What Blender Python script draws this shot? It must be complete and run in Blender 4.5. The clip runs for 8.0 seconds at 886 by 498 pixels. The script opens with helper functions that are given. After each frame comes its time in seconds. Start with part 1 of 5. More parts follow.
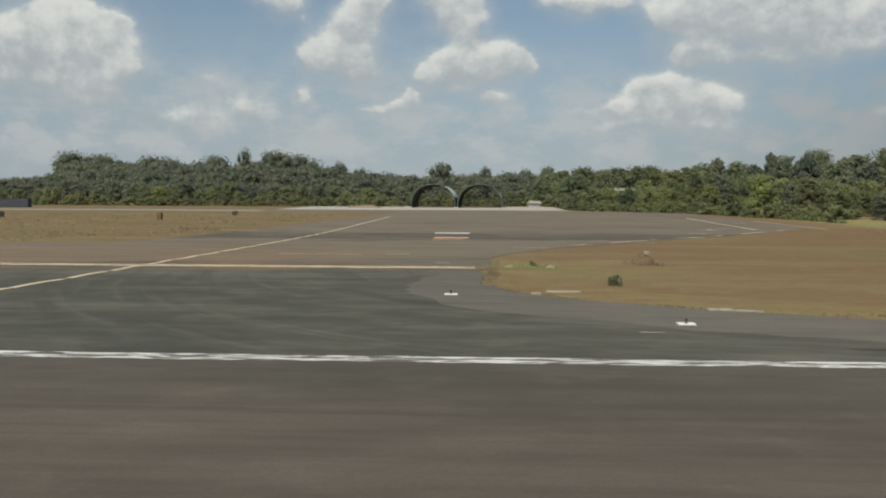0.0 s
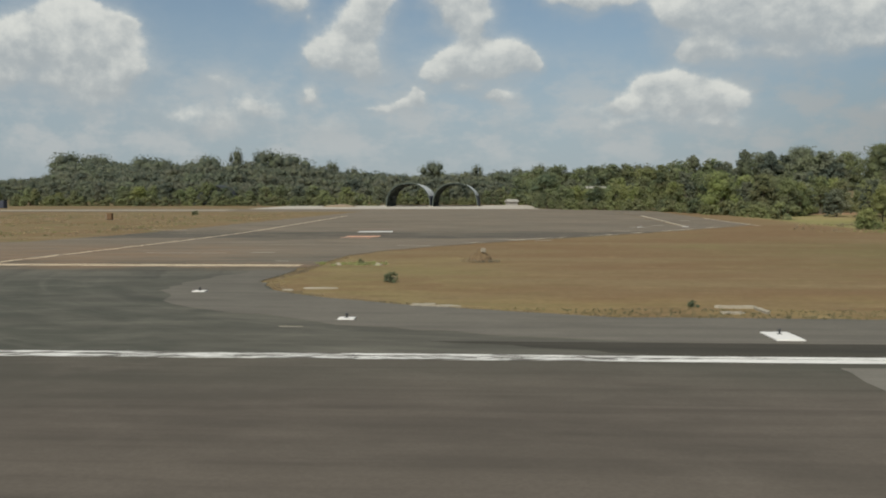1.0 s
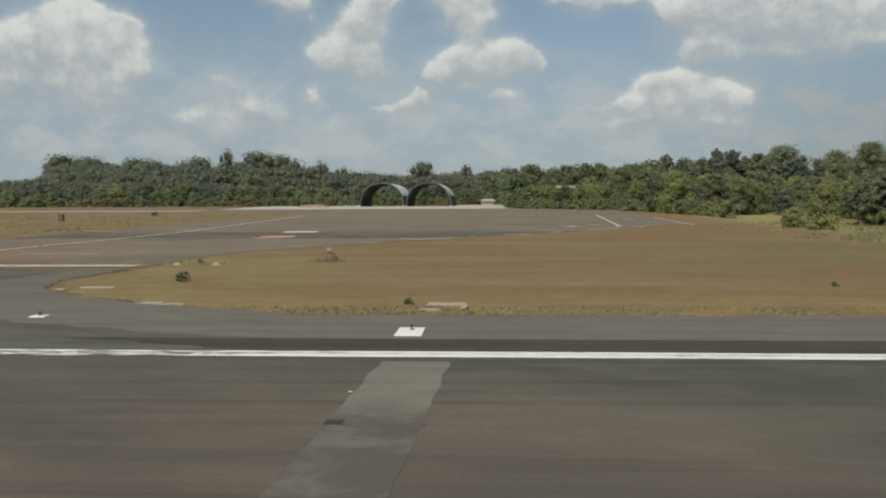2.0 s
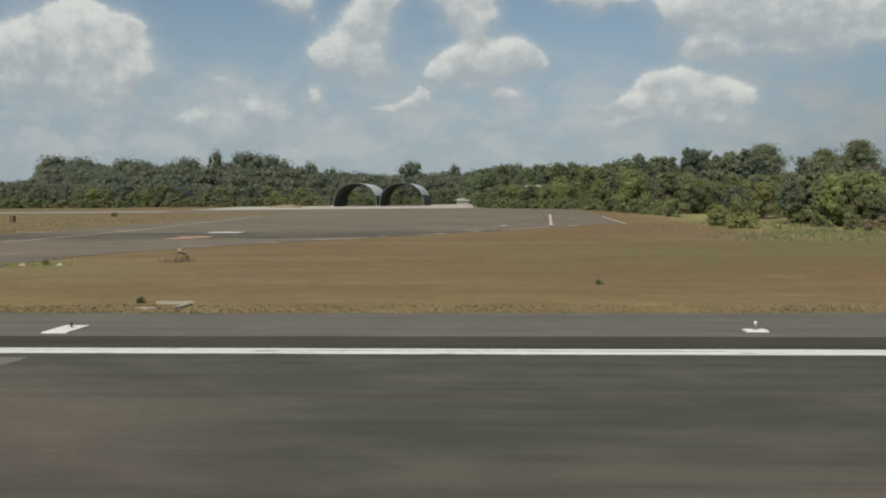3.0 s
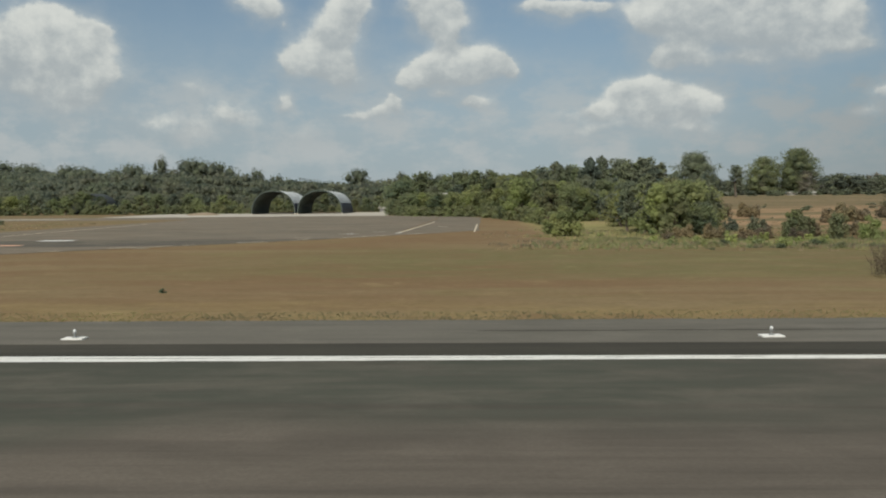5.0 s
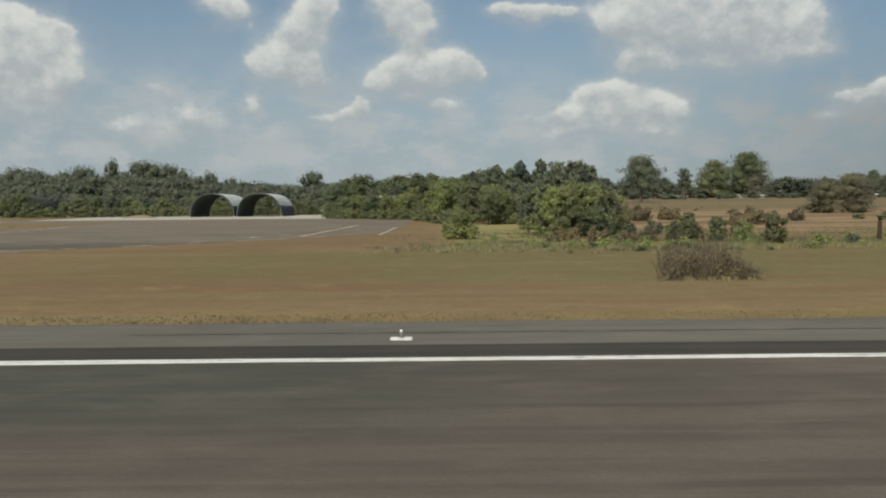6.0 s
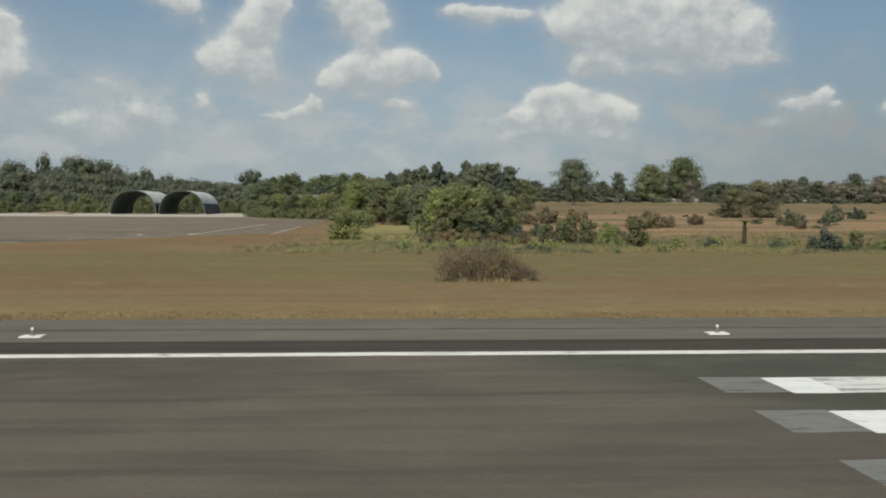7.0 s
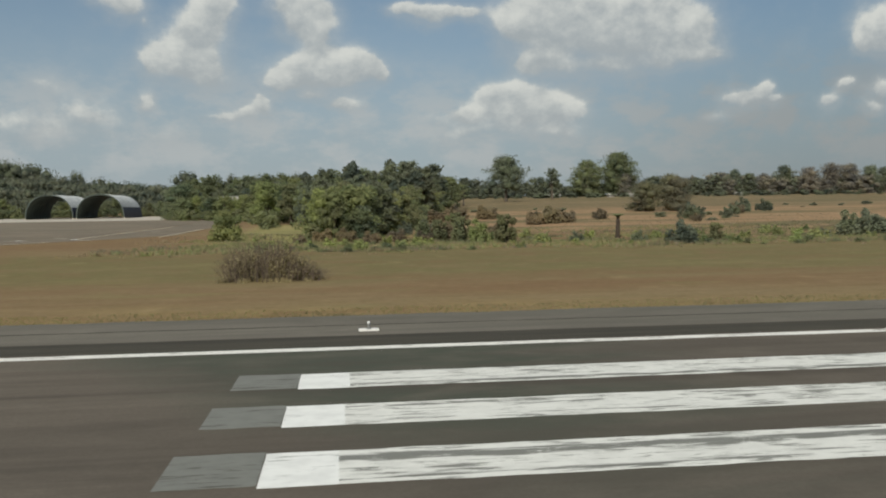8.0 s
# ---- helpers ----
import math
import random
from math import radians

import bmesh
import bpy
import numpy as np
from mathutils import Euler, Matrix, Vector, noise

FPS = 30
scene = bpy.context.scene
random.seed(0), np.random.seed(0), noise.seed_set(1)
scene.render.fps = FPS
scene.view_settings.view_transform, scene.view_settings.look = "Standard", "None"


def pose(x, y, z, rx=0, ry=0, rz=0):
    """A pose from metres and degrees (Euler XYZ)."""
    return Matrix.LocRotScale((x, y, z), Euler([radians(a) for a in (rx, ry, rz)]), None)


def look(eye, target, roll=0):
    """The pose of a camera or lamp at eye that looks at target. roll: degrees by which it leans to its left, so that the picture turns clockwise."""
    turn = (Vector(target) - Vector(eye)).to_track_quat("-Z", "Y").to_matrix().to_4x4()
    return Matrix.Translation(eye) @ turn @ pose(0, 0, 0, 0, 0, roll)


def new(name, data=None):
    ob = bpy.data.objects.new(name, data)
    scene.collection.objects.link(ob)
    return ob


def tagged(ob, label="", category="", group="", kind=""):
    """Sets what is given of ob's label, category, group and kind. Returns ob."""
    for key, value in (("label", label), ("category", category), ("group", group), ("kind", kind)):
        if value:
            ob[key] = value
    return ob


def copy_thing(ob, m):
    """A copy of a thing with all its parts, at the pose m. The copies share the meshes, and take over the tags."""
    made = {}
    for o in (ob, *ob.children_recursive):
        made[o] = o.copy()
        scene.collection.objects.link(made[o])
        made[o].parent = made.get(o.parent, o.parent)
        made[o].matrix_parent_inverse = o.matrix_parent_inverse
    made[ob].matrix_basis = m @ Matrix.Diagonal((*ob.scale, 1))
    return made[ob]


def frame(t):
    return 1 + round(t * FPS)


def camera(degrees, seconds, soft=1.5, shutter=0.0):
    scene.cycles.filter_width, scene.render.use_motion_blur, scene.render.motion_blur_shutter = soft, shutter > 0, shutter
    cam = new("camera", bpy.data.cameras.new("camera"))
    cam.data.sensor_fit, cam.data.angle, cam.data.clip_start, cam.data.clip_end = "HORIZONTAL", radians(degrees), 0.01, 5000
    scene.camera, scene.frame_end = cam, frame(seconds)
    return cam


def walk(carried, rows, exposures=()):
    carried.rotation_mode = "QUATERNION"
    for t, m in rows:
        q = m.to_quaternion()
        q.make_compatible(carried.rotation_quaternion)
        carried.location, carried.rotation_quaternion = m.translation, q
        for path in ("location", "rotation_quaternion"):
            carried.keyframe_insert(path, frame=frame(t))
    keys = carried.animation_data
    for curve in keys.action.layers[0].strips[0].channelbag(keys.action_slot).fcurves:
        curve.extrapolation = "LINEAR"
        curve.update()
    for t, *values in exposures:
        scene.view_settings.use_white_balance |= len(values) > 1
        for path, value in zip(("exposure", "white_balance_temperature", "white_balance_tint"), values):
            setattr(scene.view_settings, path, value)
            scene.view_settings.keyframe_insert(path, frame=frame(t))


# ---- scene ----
# ---------------------------------------------------------------- camera
# x runs along the runway, y away from it over the field, z up.
cam = camera(55.2, 8.0, soft=2.0, shutter=0.08)


def seat(t, x, y, z, pitch, yaw, lean):
    return t, pose(x, y, z, 90 + pitch, 0, yaw) @ pose(0, 0, 0, 0, 0, lean)


walk(cam, [
    seat(0.0, 1.31, 0.00, 4.10, -2.89, 2.785, 0.28),
    seat(0.5, 7.40, -0.10, 4.10, -2.98, 2.97, 0.12),
    seat(1.0, 13.48, -0.21, 4.10, -2.97, 3.215, -0.04),
    seat(1.5, 19.15, -0.34, 4.10, -2.97, 3.33, -0.14),
    seat(3.0, 36.75, -0.92, 4.10, -3.02, 3.63, -0.48),
    seat(3.5, 41.77, -0.98, 4.10, -2.88, 3.31, -0.34),
    seat(4.0, 47.38, -1.01, 4.10, -2.71, 2.97, -0.40),
    seat(4.5, 52.49, -1.03, 4.10, -2.62, 2.43, -0.40),
    seat(6.0, 68.51, -1.27, 4.10, -2.39, -0.46, -0.48),
    seat(6.5, 73.71, -1.69, 4.10, -2.32, -2.01, -0.11),
    seat(7.0, 78.92, -2.20, 4.10, -2.36, -3.70, 0.26),
    seat(7.5, 84.18, -2.73, 4.10, -2.42, -5.39, 0.33),
    seat(8.0, 89.27, -3.29, 4.10, -2.50, -6.92, -0.86),
], exposures=[(0.0, 0.02, 6400, 8.0), (1.5, 0.0, 6400, 7.5), (3.0, -0.03, 6340, 7.2), (4.5, -0.03, 6350, 6.0), (6.0, -0.02, 6400, 7.0), (7.5, 0.0, 6400, 7.5), (8.0, -0.08, 6400, 7.0)])

# ---------------------------------------------------------------- light
SUN_EL, SUN_AZ = 42.0, 202.0          # degrees; azimuth clockwise from +y
sun_dir = Vector((math.sin(radians(SUN_AZ)) * math.cos(radians(SUN_EL)),
                  math.cos(radians(SUN_AZ)) * math.cos(radians(SUN_EL)), math.sin(radians(SUN_EL))))
sun_data = bpy.data.lights.new("sun", "SUN")
sun_data.energy, sun_data.angle, sun_data.color = 3.9, radians(0.55), (1.0, 0.94, 0.84)
sun = new("sun", sun_data)
sun.matrix_world = look(sun_dir * 50, (0, 0, 0))

SKY = 0.075                            # strength of the sky


class Nodes:
    """Small helper to write node trees in short."""

    def __init__(self, tree):
        self.t = tree
        tree.nodes.clear()

    def add(self, kind, **props):
        n = self.t.nodes.new(kind)
        for key, value in props.items():
            if key == "op":
                n.operation = value
            elif key == "blend":
                n.blend_type = value
            elif key == "data":
                n.data_type = value
        return n

    def put(self, socket, value):
        if isinstance(value, bpy.types.NodeSocket):
            self.t.links.new(value, socket)
        else:
            socket.default_value = value

    def math(self, op, a, b=0.0, c=0.0, clamp=False):
        n = self.add("ShaderNodeMath", op=op)
        n.use_clamp = clamp
        self.put(n.inputs[0], a), self.put(n.inputs[1], b), self.put(n.inputs[2], c)
        return n.outputs[0]

    def mix(self, f, a, b, blend="MIX"):
        n = self.add("ShaderNodeMix", data="RGBA", blend=blend)
        self.put(n.inputs[0], f), self.put(n.inputs[6], a), self.put(n.inputs[7], b)
        return n.outputs[2]

    def mixf(self, f, a, b):
        n = self.add("ShaderNodeMix", data="FLOAT")
        self.put(n.inputs[0], f), self.put(n.inputs[2], a), self.put(n.inputs[3], b)
        return n.outputs[0]

    def step(self, x, lo, hi, a=0.0, b=1.0):
        n = self.add("ShaderNodeMapRange")
        n.interpolation_type = "SMOOTHSTEP"
        self.put(n.inputs[0], x), self.put(n.inputs[1], lo), self.put(n.inputs[2], hi)
        self.put(n.inputs[3], a), self.put(n.inputs[4], b)
        return n.outputs[0]

    def noise(self, co, scale, detail=4.0, rough=0.55, warp=0.0):
        n = self.add("ShaderNodeTexNoise")
        self.put(n.inputs["Vector"], co)
        n.inputs["Scale"].default_value, n.inputs["Detail"].default_value = scale, detail
        n.inputs["Roughness"].default_value, n.inputs["Distortion"].default_value = rough, warp
        return n.outputs["Fac"]

    def scaled(self, co, sx, sy, sz, off=(0, 0, 0)):
        n = self.add("ShaderNodeMapping")
        self.put(n.inputs["Vector"], co)
        n.inputs["Scale"].default_value, n.inputs["Location"].default_value = (sx, sy, sz), off
        return n.outputs[0]

    def xyz(self, co):
        n = self.add("ShaderNodeSeparateXYZ")
        self.put(n.inputs[0], co)
        return n.outputs

    def vec(self, x, y, z):
        n = self.add("ShaderNodeCombineXYZ")
        self.put(n.inputs[0], x), self.put(n.inputs[1], y), self.put(n.inputs[2], z)
        return n.outputs[0]


# Cumulus clouds, puff by puff: sideways slope, height slope, half width, half height, thickness
CLOUDS = []
CLOUDS += [(-0.503, 0.194, 0.048, 0.027, 1), (-0.455, 0.185, 0.037, 0.023, 0.9), (-0.553, 0.172, 0.047, 0.023, 0.8), (-0.43, 0.2, 0.015, 0.009, 0.5), (-0.473, 0.158, 0.063, 0.024, 0.95), (-0.581, 0.162, 0.047, 0.029, 0.9)]  # the large bank that stands over the left of the woods
CLOUDS += [(-0.456, 0.135, 0.037, 0.017, 0.85), (-0.421, 0.152, 0.02, 0.011, 0.5), (-0.526, 0.134, 0.032, 0.012, 0.55), (-0.582, 0.133, 0.029, 0.012, 0.5), (-0.488, 0.117, 0.057, 0.017, 0.5)]  # its ragged lower pieces
CLOUDS += [(-0.327, 0.141, 0.031, 0.011, 0.32), (-0.288, 0.118, 0.041, 0.021, 0.3), (-0.378, 0.097, 0.057, 0.016, 0.3), (-0.316, 0.095, 0.073, 0.023, 0.34), (-0.268, 0.105, 0.027, 0.019, 0.28)]  # faint low heap
CLOUDS += [(-0.236, 0.23, 0.028, 0.017, 0.7), (-0.252, 0.24, 0.027, 0.011, 0.6), (-0.216, 0.213, 0.009, 0.007, 0.3)]  # small scrap at the top
CLOUDS += [(-0.138, 0.235, 0.027, 0.027, 1), (-0.152, 0.209, 0.031, 0.024, 1), (-0.181, 0.173, 0.037, 0.025, 1), (-0.149, 0.164, 0.031, 0.02, 0.95), (-0.209, 0.166, 0.017, 0.013, 0.6)]  # leaning tower
CLOUDS += [(-0.215, 0.126, 0.01, 0.011, 0.8)]  # puff below it
CLOUDS += [(-0.082, 0.125, 0.013, 0.011, 1.1), (-0.103, 0.116, 0.02, 0.008, 0.7), (-0.132, 0.112, 0.027, 0.006, 0.5)]  # small bright head with a tail
CLOUDS += [(-0.038, 0.234, 0.039, 0.028, 0.9), (-0.021, 0.203, 0.025, 0.025, 0.7), (-0.052, 0.247, 0.029, 0.015, 0.8)]  # pale column at the top
CLOUDS += [(0.023, 0.175, 0.023, 0.015, 1.1), (-0.013, 0.168, 0.028, 0.015, 1.1), (-0.047, 0.161, 0.028, 0.016, 1), (0.048, 0.164, 0.013, 0.011, 1), (-0.067, 0.154, 0.016, 0.011, 0.7), (-0.01, 0.16, 0.053, 0.016, 0.9)]  # broad heap in the middle
CLOUDS += [(0.007, 0.127, 0.024, 0.008, 0.85), (-0.03, 0.137, 0.02, 0.006, 0.5)]  # flat pieces below it
CLOUDS += [(0.118, 0.232, 0.037, 0.011, 0.95), (0.079, 0.236, 0.024, 0.007, 0.6), (0.156, 0.23, 0.019, 0.008, 0.6)]  # thin bank at the top
CLOUDS += [(0.214, 0.212, 0.041, 0.021, 0.95), (0.272, 0.212, 0.053, 0.029, 1), (0.329, 0.201, 0.047, 0.025, 1), (0.379, 0.192, 0.044, 0.021, 0.95), (0.432, 0.196, 0.04, 0.024, 0.9), (0.442, 0.172, 0.036, 0.008, 0.7), (0.278, 0.241, 0.073, 0.027, 1), (0.36, 0.234, 0.073, 0.027, 1)]  # great bank
CLOUDS += [(0.326, 0.166, 0.053, 0.012, 0.5), (0.392, 0.166, 0.033, 0.009, 0.4), (0.254, 0.178, 0.029, 0.012, 0.55)]  # grey underside of the great bank
CLOUDS += [(0.23, 0.171, 0.023, 0.012, 1), (0.269, 0.163, 0.033, 0.009, 0.4)]  # lump under the great bank
CLOUDS += [(0.21, 0.136, 0.039, 0.015, 1), (0.178, 0.132, 0.023, 0.013, 0.85), (0.156, 0.114, 0.019, 0.009, 0.95), (0.241, 0.117, 0.051, 0.015, 0.95), (0.277, 0.109, 0.02, 0.01, 0.8), (0.202, 0.115, 0.04, 0.011, 0.8)]  # stepped heap
CLOUDS += [(0.125, 0.109, 0.04, 0.009, 0.28), (0.023, 0.099, 0.033, 0.02, 0.24), (0.254, 0.093, 0.04, 0.015, 0.26), (-0.187, 0.087, 0.053, 0.015, 0.24), (0.125, 0.084, 0.053, 0.017, 0.24), (-0.086, 0.093, 0.06, 0.013, 0.2), (0.195, 0.097, 0.05, 0.012, 0.42), (0.272, 0.090, 0.045, 0.011, 0.36), (0.15, 0.093, 0.03, 0.010, 0.34)]  # low scraps
CLOUDS += [(0.519, 0.128, 0.017, 0.012, 1), (0.492, 0.118, 0.023, 0.01, 0.75), (0.539, 0.114, 0.016, 0.007, 0.6), (0.464, 0.103, 0.024, 0.006, 0.35)]  # heap to the right of the fields
CLOUDS += [(0.676, 0.184, 0.028, 0.023, 1.1), (0.65, 0.174, 0.017, 0.012, 0.8), (0.711, 0.176, 0.033, 0.024, 1)]  # tall heap further right
CLOUDS += [(0.627, 0.13, 0.015, 0.008, 0.7), (0.609, 0.11, 0.021, 0.011, 0.65), (0.681, 0.121, 0.027, 0.009, 0.65), (0.673, 0.103, 0.031, 0.008, 0.5)]  # thin heap below it
world = bpy.data.worlds.new("sky")
scene.world = world
world.use_nodes = True
w = Nodes(world.node_tree)
sky = w.add("ShaderNodeTexSky")
sky.sky_type, sky.sun_disc = "NISHITA", False
sky.sun_elevation, sky.sun_rotation = radians(SUN_EL), radians(SUN_AZ)
sky.altitude, sky.air_density, sky.dust_density, sky.ozone_density = 20, 1.0, 1.2, 1.8
direction = w.add("ShaderNodeTexCoord").outputs["Generated"]
dx, dy, dz = w.xyz(direction)[0:3]
ahead = w.math("MAXIMUM", dy, 0.05)
u = w.math("DIVIDE", dx, ahead)
v = w.math("DIVIDE", dz, w.math("SQRT", w.math("ADD", w.math("MULTIPLY", dx, dx), w.math("MULTIPLY", dy, dy))))
flat = w.vec(u, w.math("MULTIPLY", v, 1.25), 0.0)
warp_a = w.math("SUBTRACT", w.noise(flat, 15.0, 6.0, 0.55), 0.5)
warp_b = w.math("SUBTRACT", w.noise(w.scaled(flat, 1, 1, 1, (3.1, 7.7, 0)), 15.0, 6.0, 0.55), 0.5)
billow = w.noise(flat, 34.0, 7.0, 0.60)
spot = w.vec(w.math("MULTIPLY_ADD", warp_a, 0.050, u), w.math("MULTIPLY_ADD", warp_b, 0.034, v), 0.0)
gathered = (0.0, 0.0, 0.0)
for k, (cu, cv, ca, cb, dense) in enumerate(CLOUDS):
    if k % 4 == 3:
        chain = w.add("ShaderNodeVectorMath", op="MULTIPLY_ADD")
        w.put(chain.inputs[0], gathered), w.put(chain.inputs[2], spot)
        chain.inputs[1].default_value = (1e-7, 1e-7, 0.0)
        spot = chain.outputs[0]
    off = w.add("ShaderNodeVectorMath", op="MULTIPLY_ADD")
    w.put(off.inputs[0], spot)
    ca, cb = ca * 1.18, cb * 1.42
    off.inputs[1].default_value, off.inputs[2].default_value = (1 / ca, 1 / cb, 0.0), (-cu / ca, -cv / cb, 1.0)
    size = w.add("ShaderNodeVectorMath", op="DOT_PRODUCT")
    w.put(size.inputs[0], off.outputs[0]), w.put(size.inputs[1], off.outputs[0])
    share = w.math("MULTIPLY", w.math("POWER", size.outputs["Value"], -3.0), dense)
    add = w.add("ShaderNodeVectorMath", op="MULTIPLY_ADD")
    w.put(add.inputs[0], off.outputs[0]), w.put(add.inputs[1], share), w.put(add.inputs[2], gathered)
    gathered = add.outputs[0]
field = w.xyz(gathered)[2]
rise = w.math("DIVIDE", w.xyz(gathered)[1], w.math("MAXIMUM", field, 0.01))
# everywhere else the same kind of broken cloud goes on
over = w.math("MAXIMUM", dz, 0.06)
plane = w.vec(w.math("DIVIDE", dx, over), w.math("DIVIDE", dy, over), 0.0)
rest = w.step(w.noise(plane, 0.75, 6.0, 0.55), 0.44, 0.62)
in_front = w.math("MULTIPLY", w.step(dy, 0.55, 0.75), w.step(v, 0.36, 0.26))
rough_edge = w.math("SUBTRACT", billow, 0.5)
under = w.step(rise, 0.35, -0.40)
body = w.math("MULTIPLY_ADD", rough_edge, w.mixf(under, 0.34, 0.30), field)
core = w.step(body, w.mixf(under, 0.11, 0.04), w.mixf(under, 0.46, 0.85), 0.0, 0.92)
halo = w.step(w.math("MULTIPLY_ADD", warp_a, 0.30, w.math("MULTIPLY_ADD", rough_edge, 0.20, field)), -0.02, 0.34, 0.0, 0.42)
mask = w.math("MAXIMUM", core, halo)
mask = w.mixf(in_front, rest, mask)
veil = w.math("MULTIPLY", w.step(w.noise(w.scaled(flat, 1, 1.5, 1), 13.0, 7.0, 0.6), 0.41, 0.62), w.math("MULTIPLY", w.step(v, 0.20, 0.09), w.step(v, 0.02, 0.07, 0.15, 0.80)))
lit = w.math("MULTIPLY", w.step(w.math("MULTIPLY_ADD", rough_edge, 2.0, rise), -0.60, 0.85), w.math("MULTIPLY_ADD", core, 0.75, 0.25))
cloud = w.mix(lit, (0.395, 0.42, 0.43, 1), (0.735, 0.725, 0.672, 1))
gain = w.add("ShaderNodeVectorMath", op="SCALE")
w.put(gain.inputs[0], cloud)
gain.inputs["Scale"].default_value = 1.0 / SKY
pale = w.add("ShaderNodeVectorMath", op="SCALE")
w.put(pale.inputs[0], (0.352, 0.400, 0.440))
dimming = w.step(u, 0.05, 0.60, 1.0 / SKY, 0.70 / SKY)
w.put(pale.inputs["Scale"], dimming)
clear = w.mix(1.0, sky.outputs[0], (0.98, 1.05, 1.02, 1), "MULTIPLY")
air = w.mix(w.step(v, 0.28, 0.02, 0.22, 0.85), clear, pale.outputs[0])
haze = w.add("ShaderNodeVectorMath", op="SCALE")
w.put(haze.inputs[0], (0.47, 0.485, 0.485))
w.put(haze.inputs["Scale"], dimming)
air = w.mix(veil, air, haze.outputs[0])
back = w.add("ShaderNodeBackground")
w.put(back.inputs[0], w.mix(mask, air, gain.outputs[0]))
back.inputs[1].default_value = SKY
w.t.links.new(back.outputs[0], w.add("ShaderNodeOutputWorld").inputs[0])


# ---------------------------------------------------------------- materials
def material(name):
    m = bpy.data.materials.new(name)
    m.use_nodes = True
    n = Nodes(m.node_tree)
    n.bsdf = n.add("ShaderNodeBsdfPrincipled")
    n.t.links.new(n.bsdf.outputs[0], n.add("ShaderNodeOutputMaterial").inputs[0])
    n.co = n.add("ShaderNodeNewGeometry").outputs["Position"]
    return m, n


def finish(n, color, rough=0.9, bump=None, dist=0.02, strength=0.5, metal=0.0, spec=0.3):
    n.put(n.bsdf.inputs["Base Color"], color)
    n.put(n.bsdf.inputs["Roughness"], rough)
    n.bsdf.inputs["Metallic"].default_value = metal
    n.bsdf.inputs["Specular IOR Level"].default_value = spec
    if bump is not None:
        b = n.add("ShaderNodeBump")
        b.inputs["Strength"].default_value, b.inputs["Distance"].default_value = strength, dist
        n.put(b.inputs["Height"], bump)
        n.t.links.new(b.outputs[0], n.bsdf.inputs["Normal"])


def rgb(r, g, b):
    return (r, g, b, 1.0)


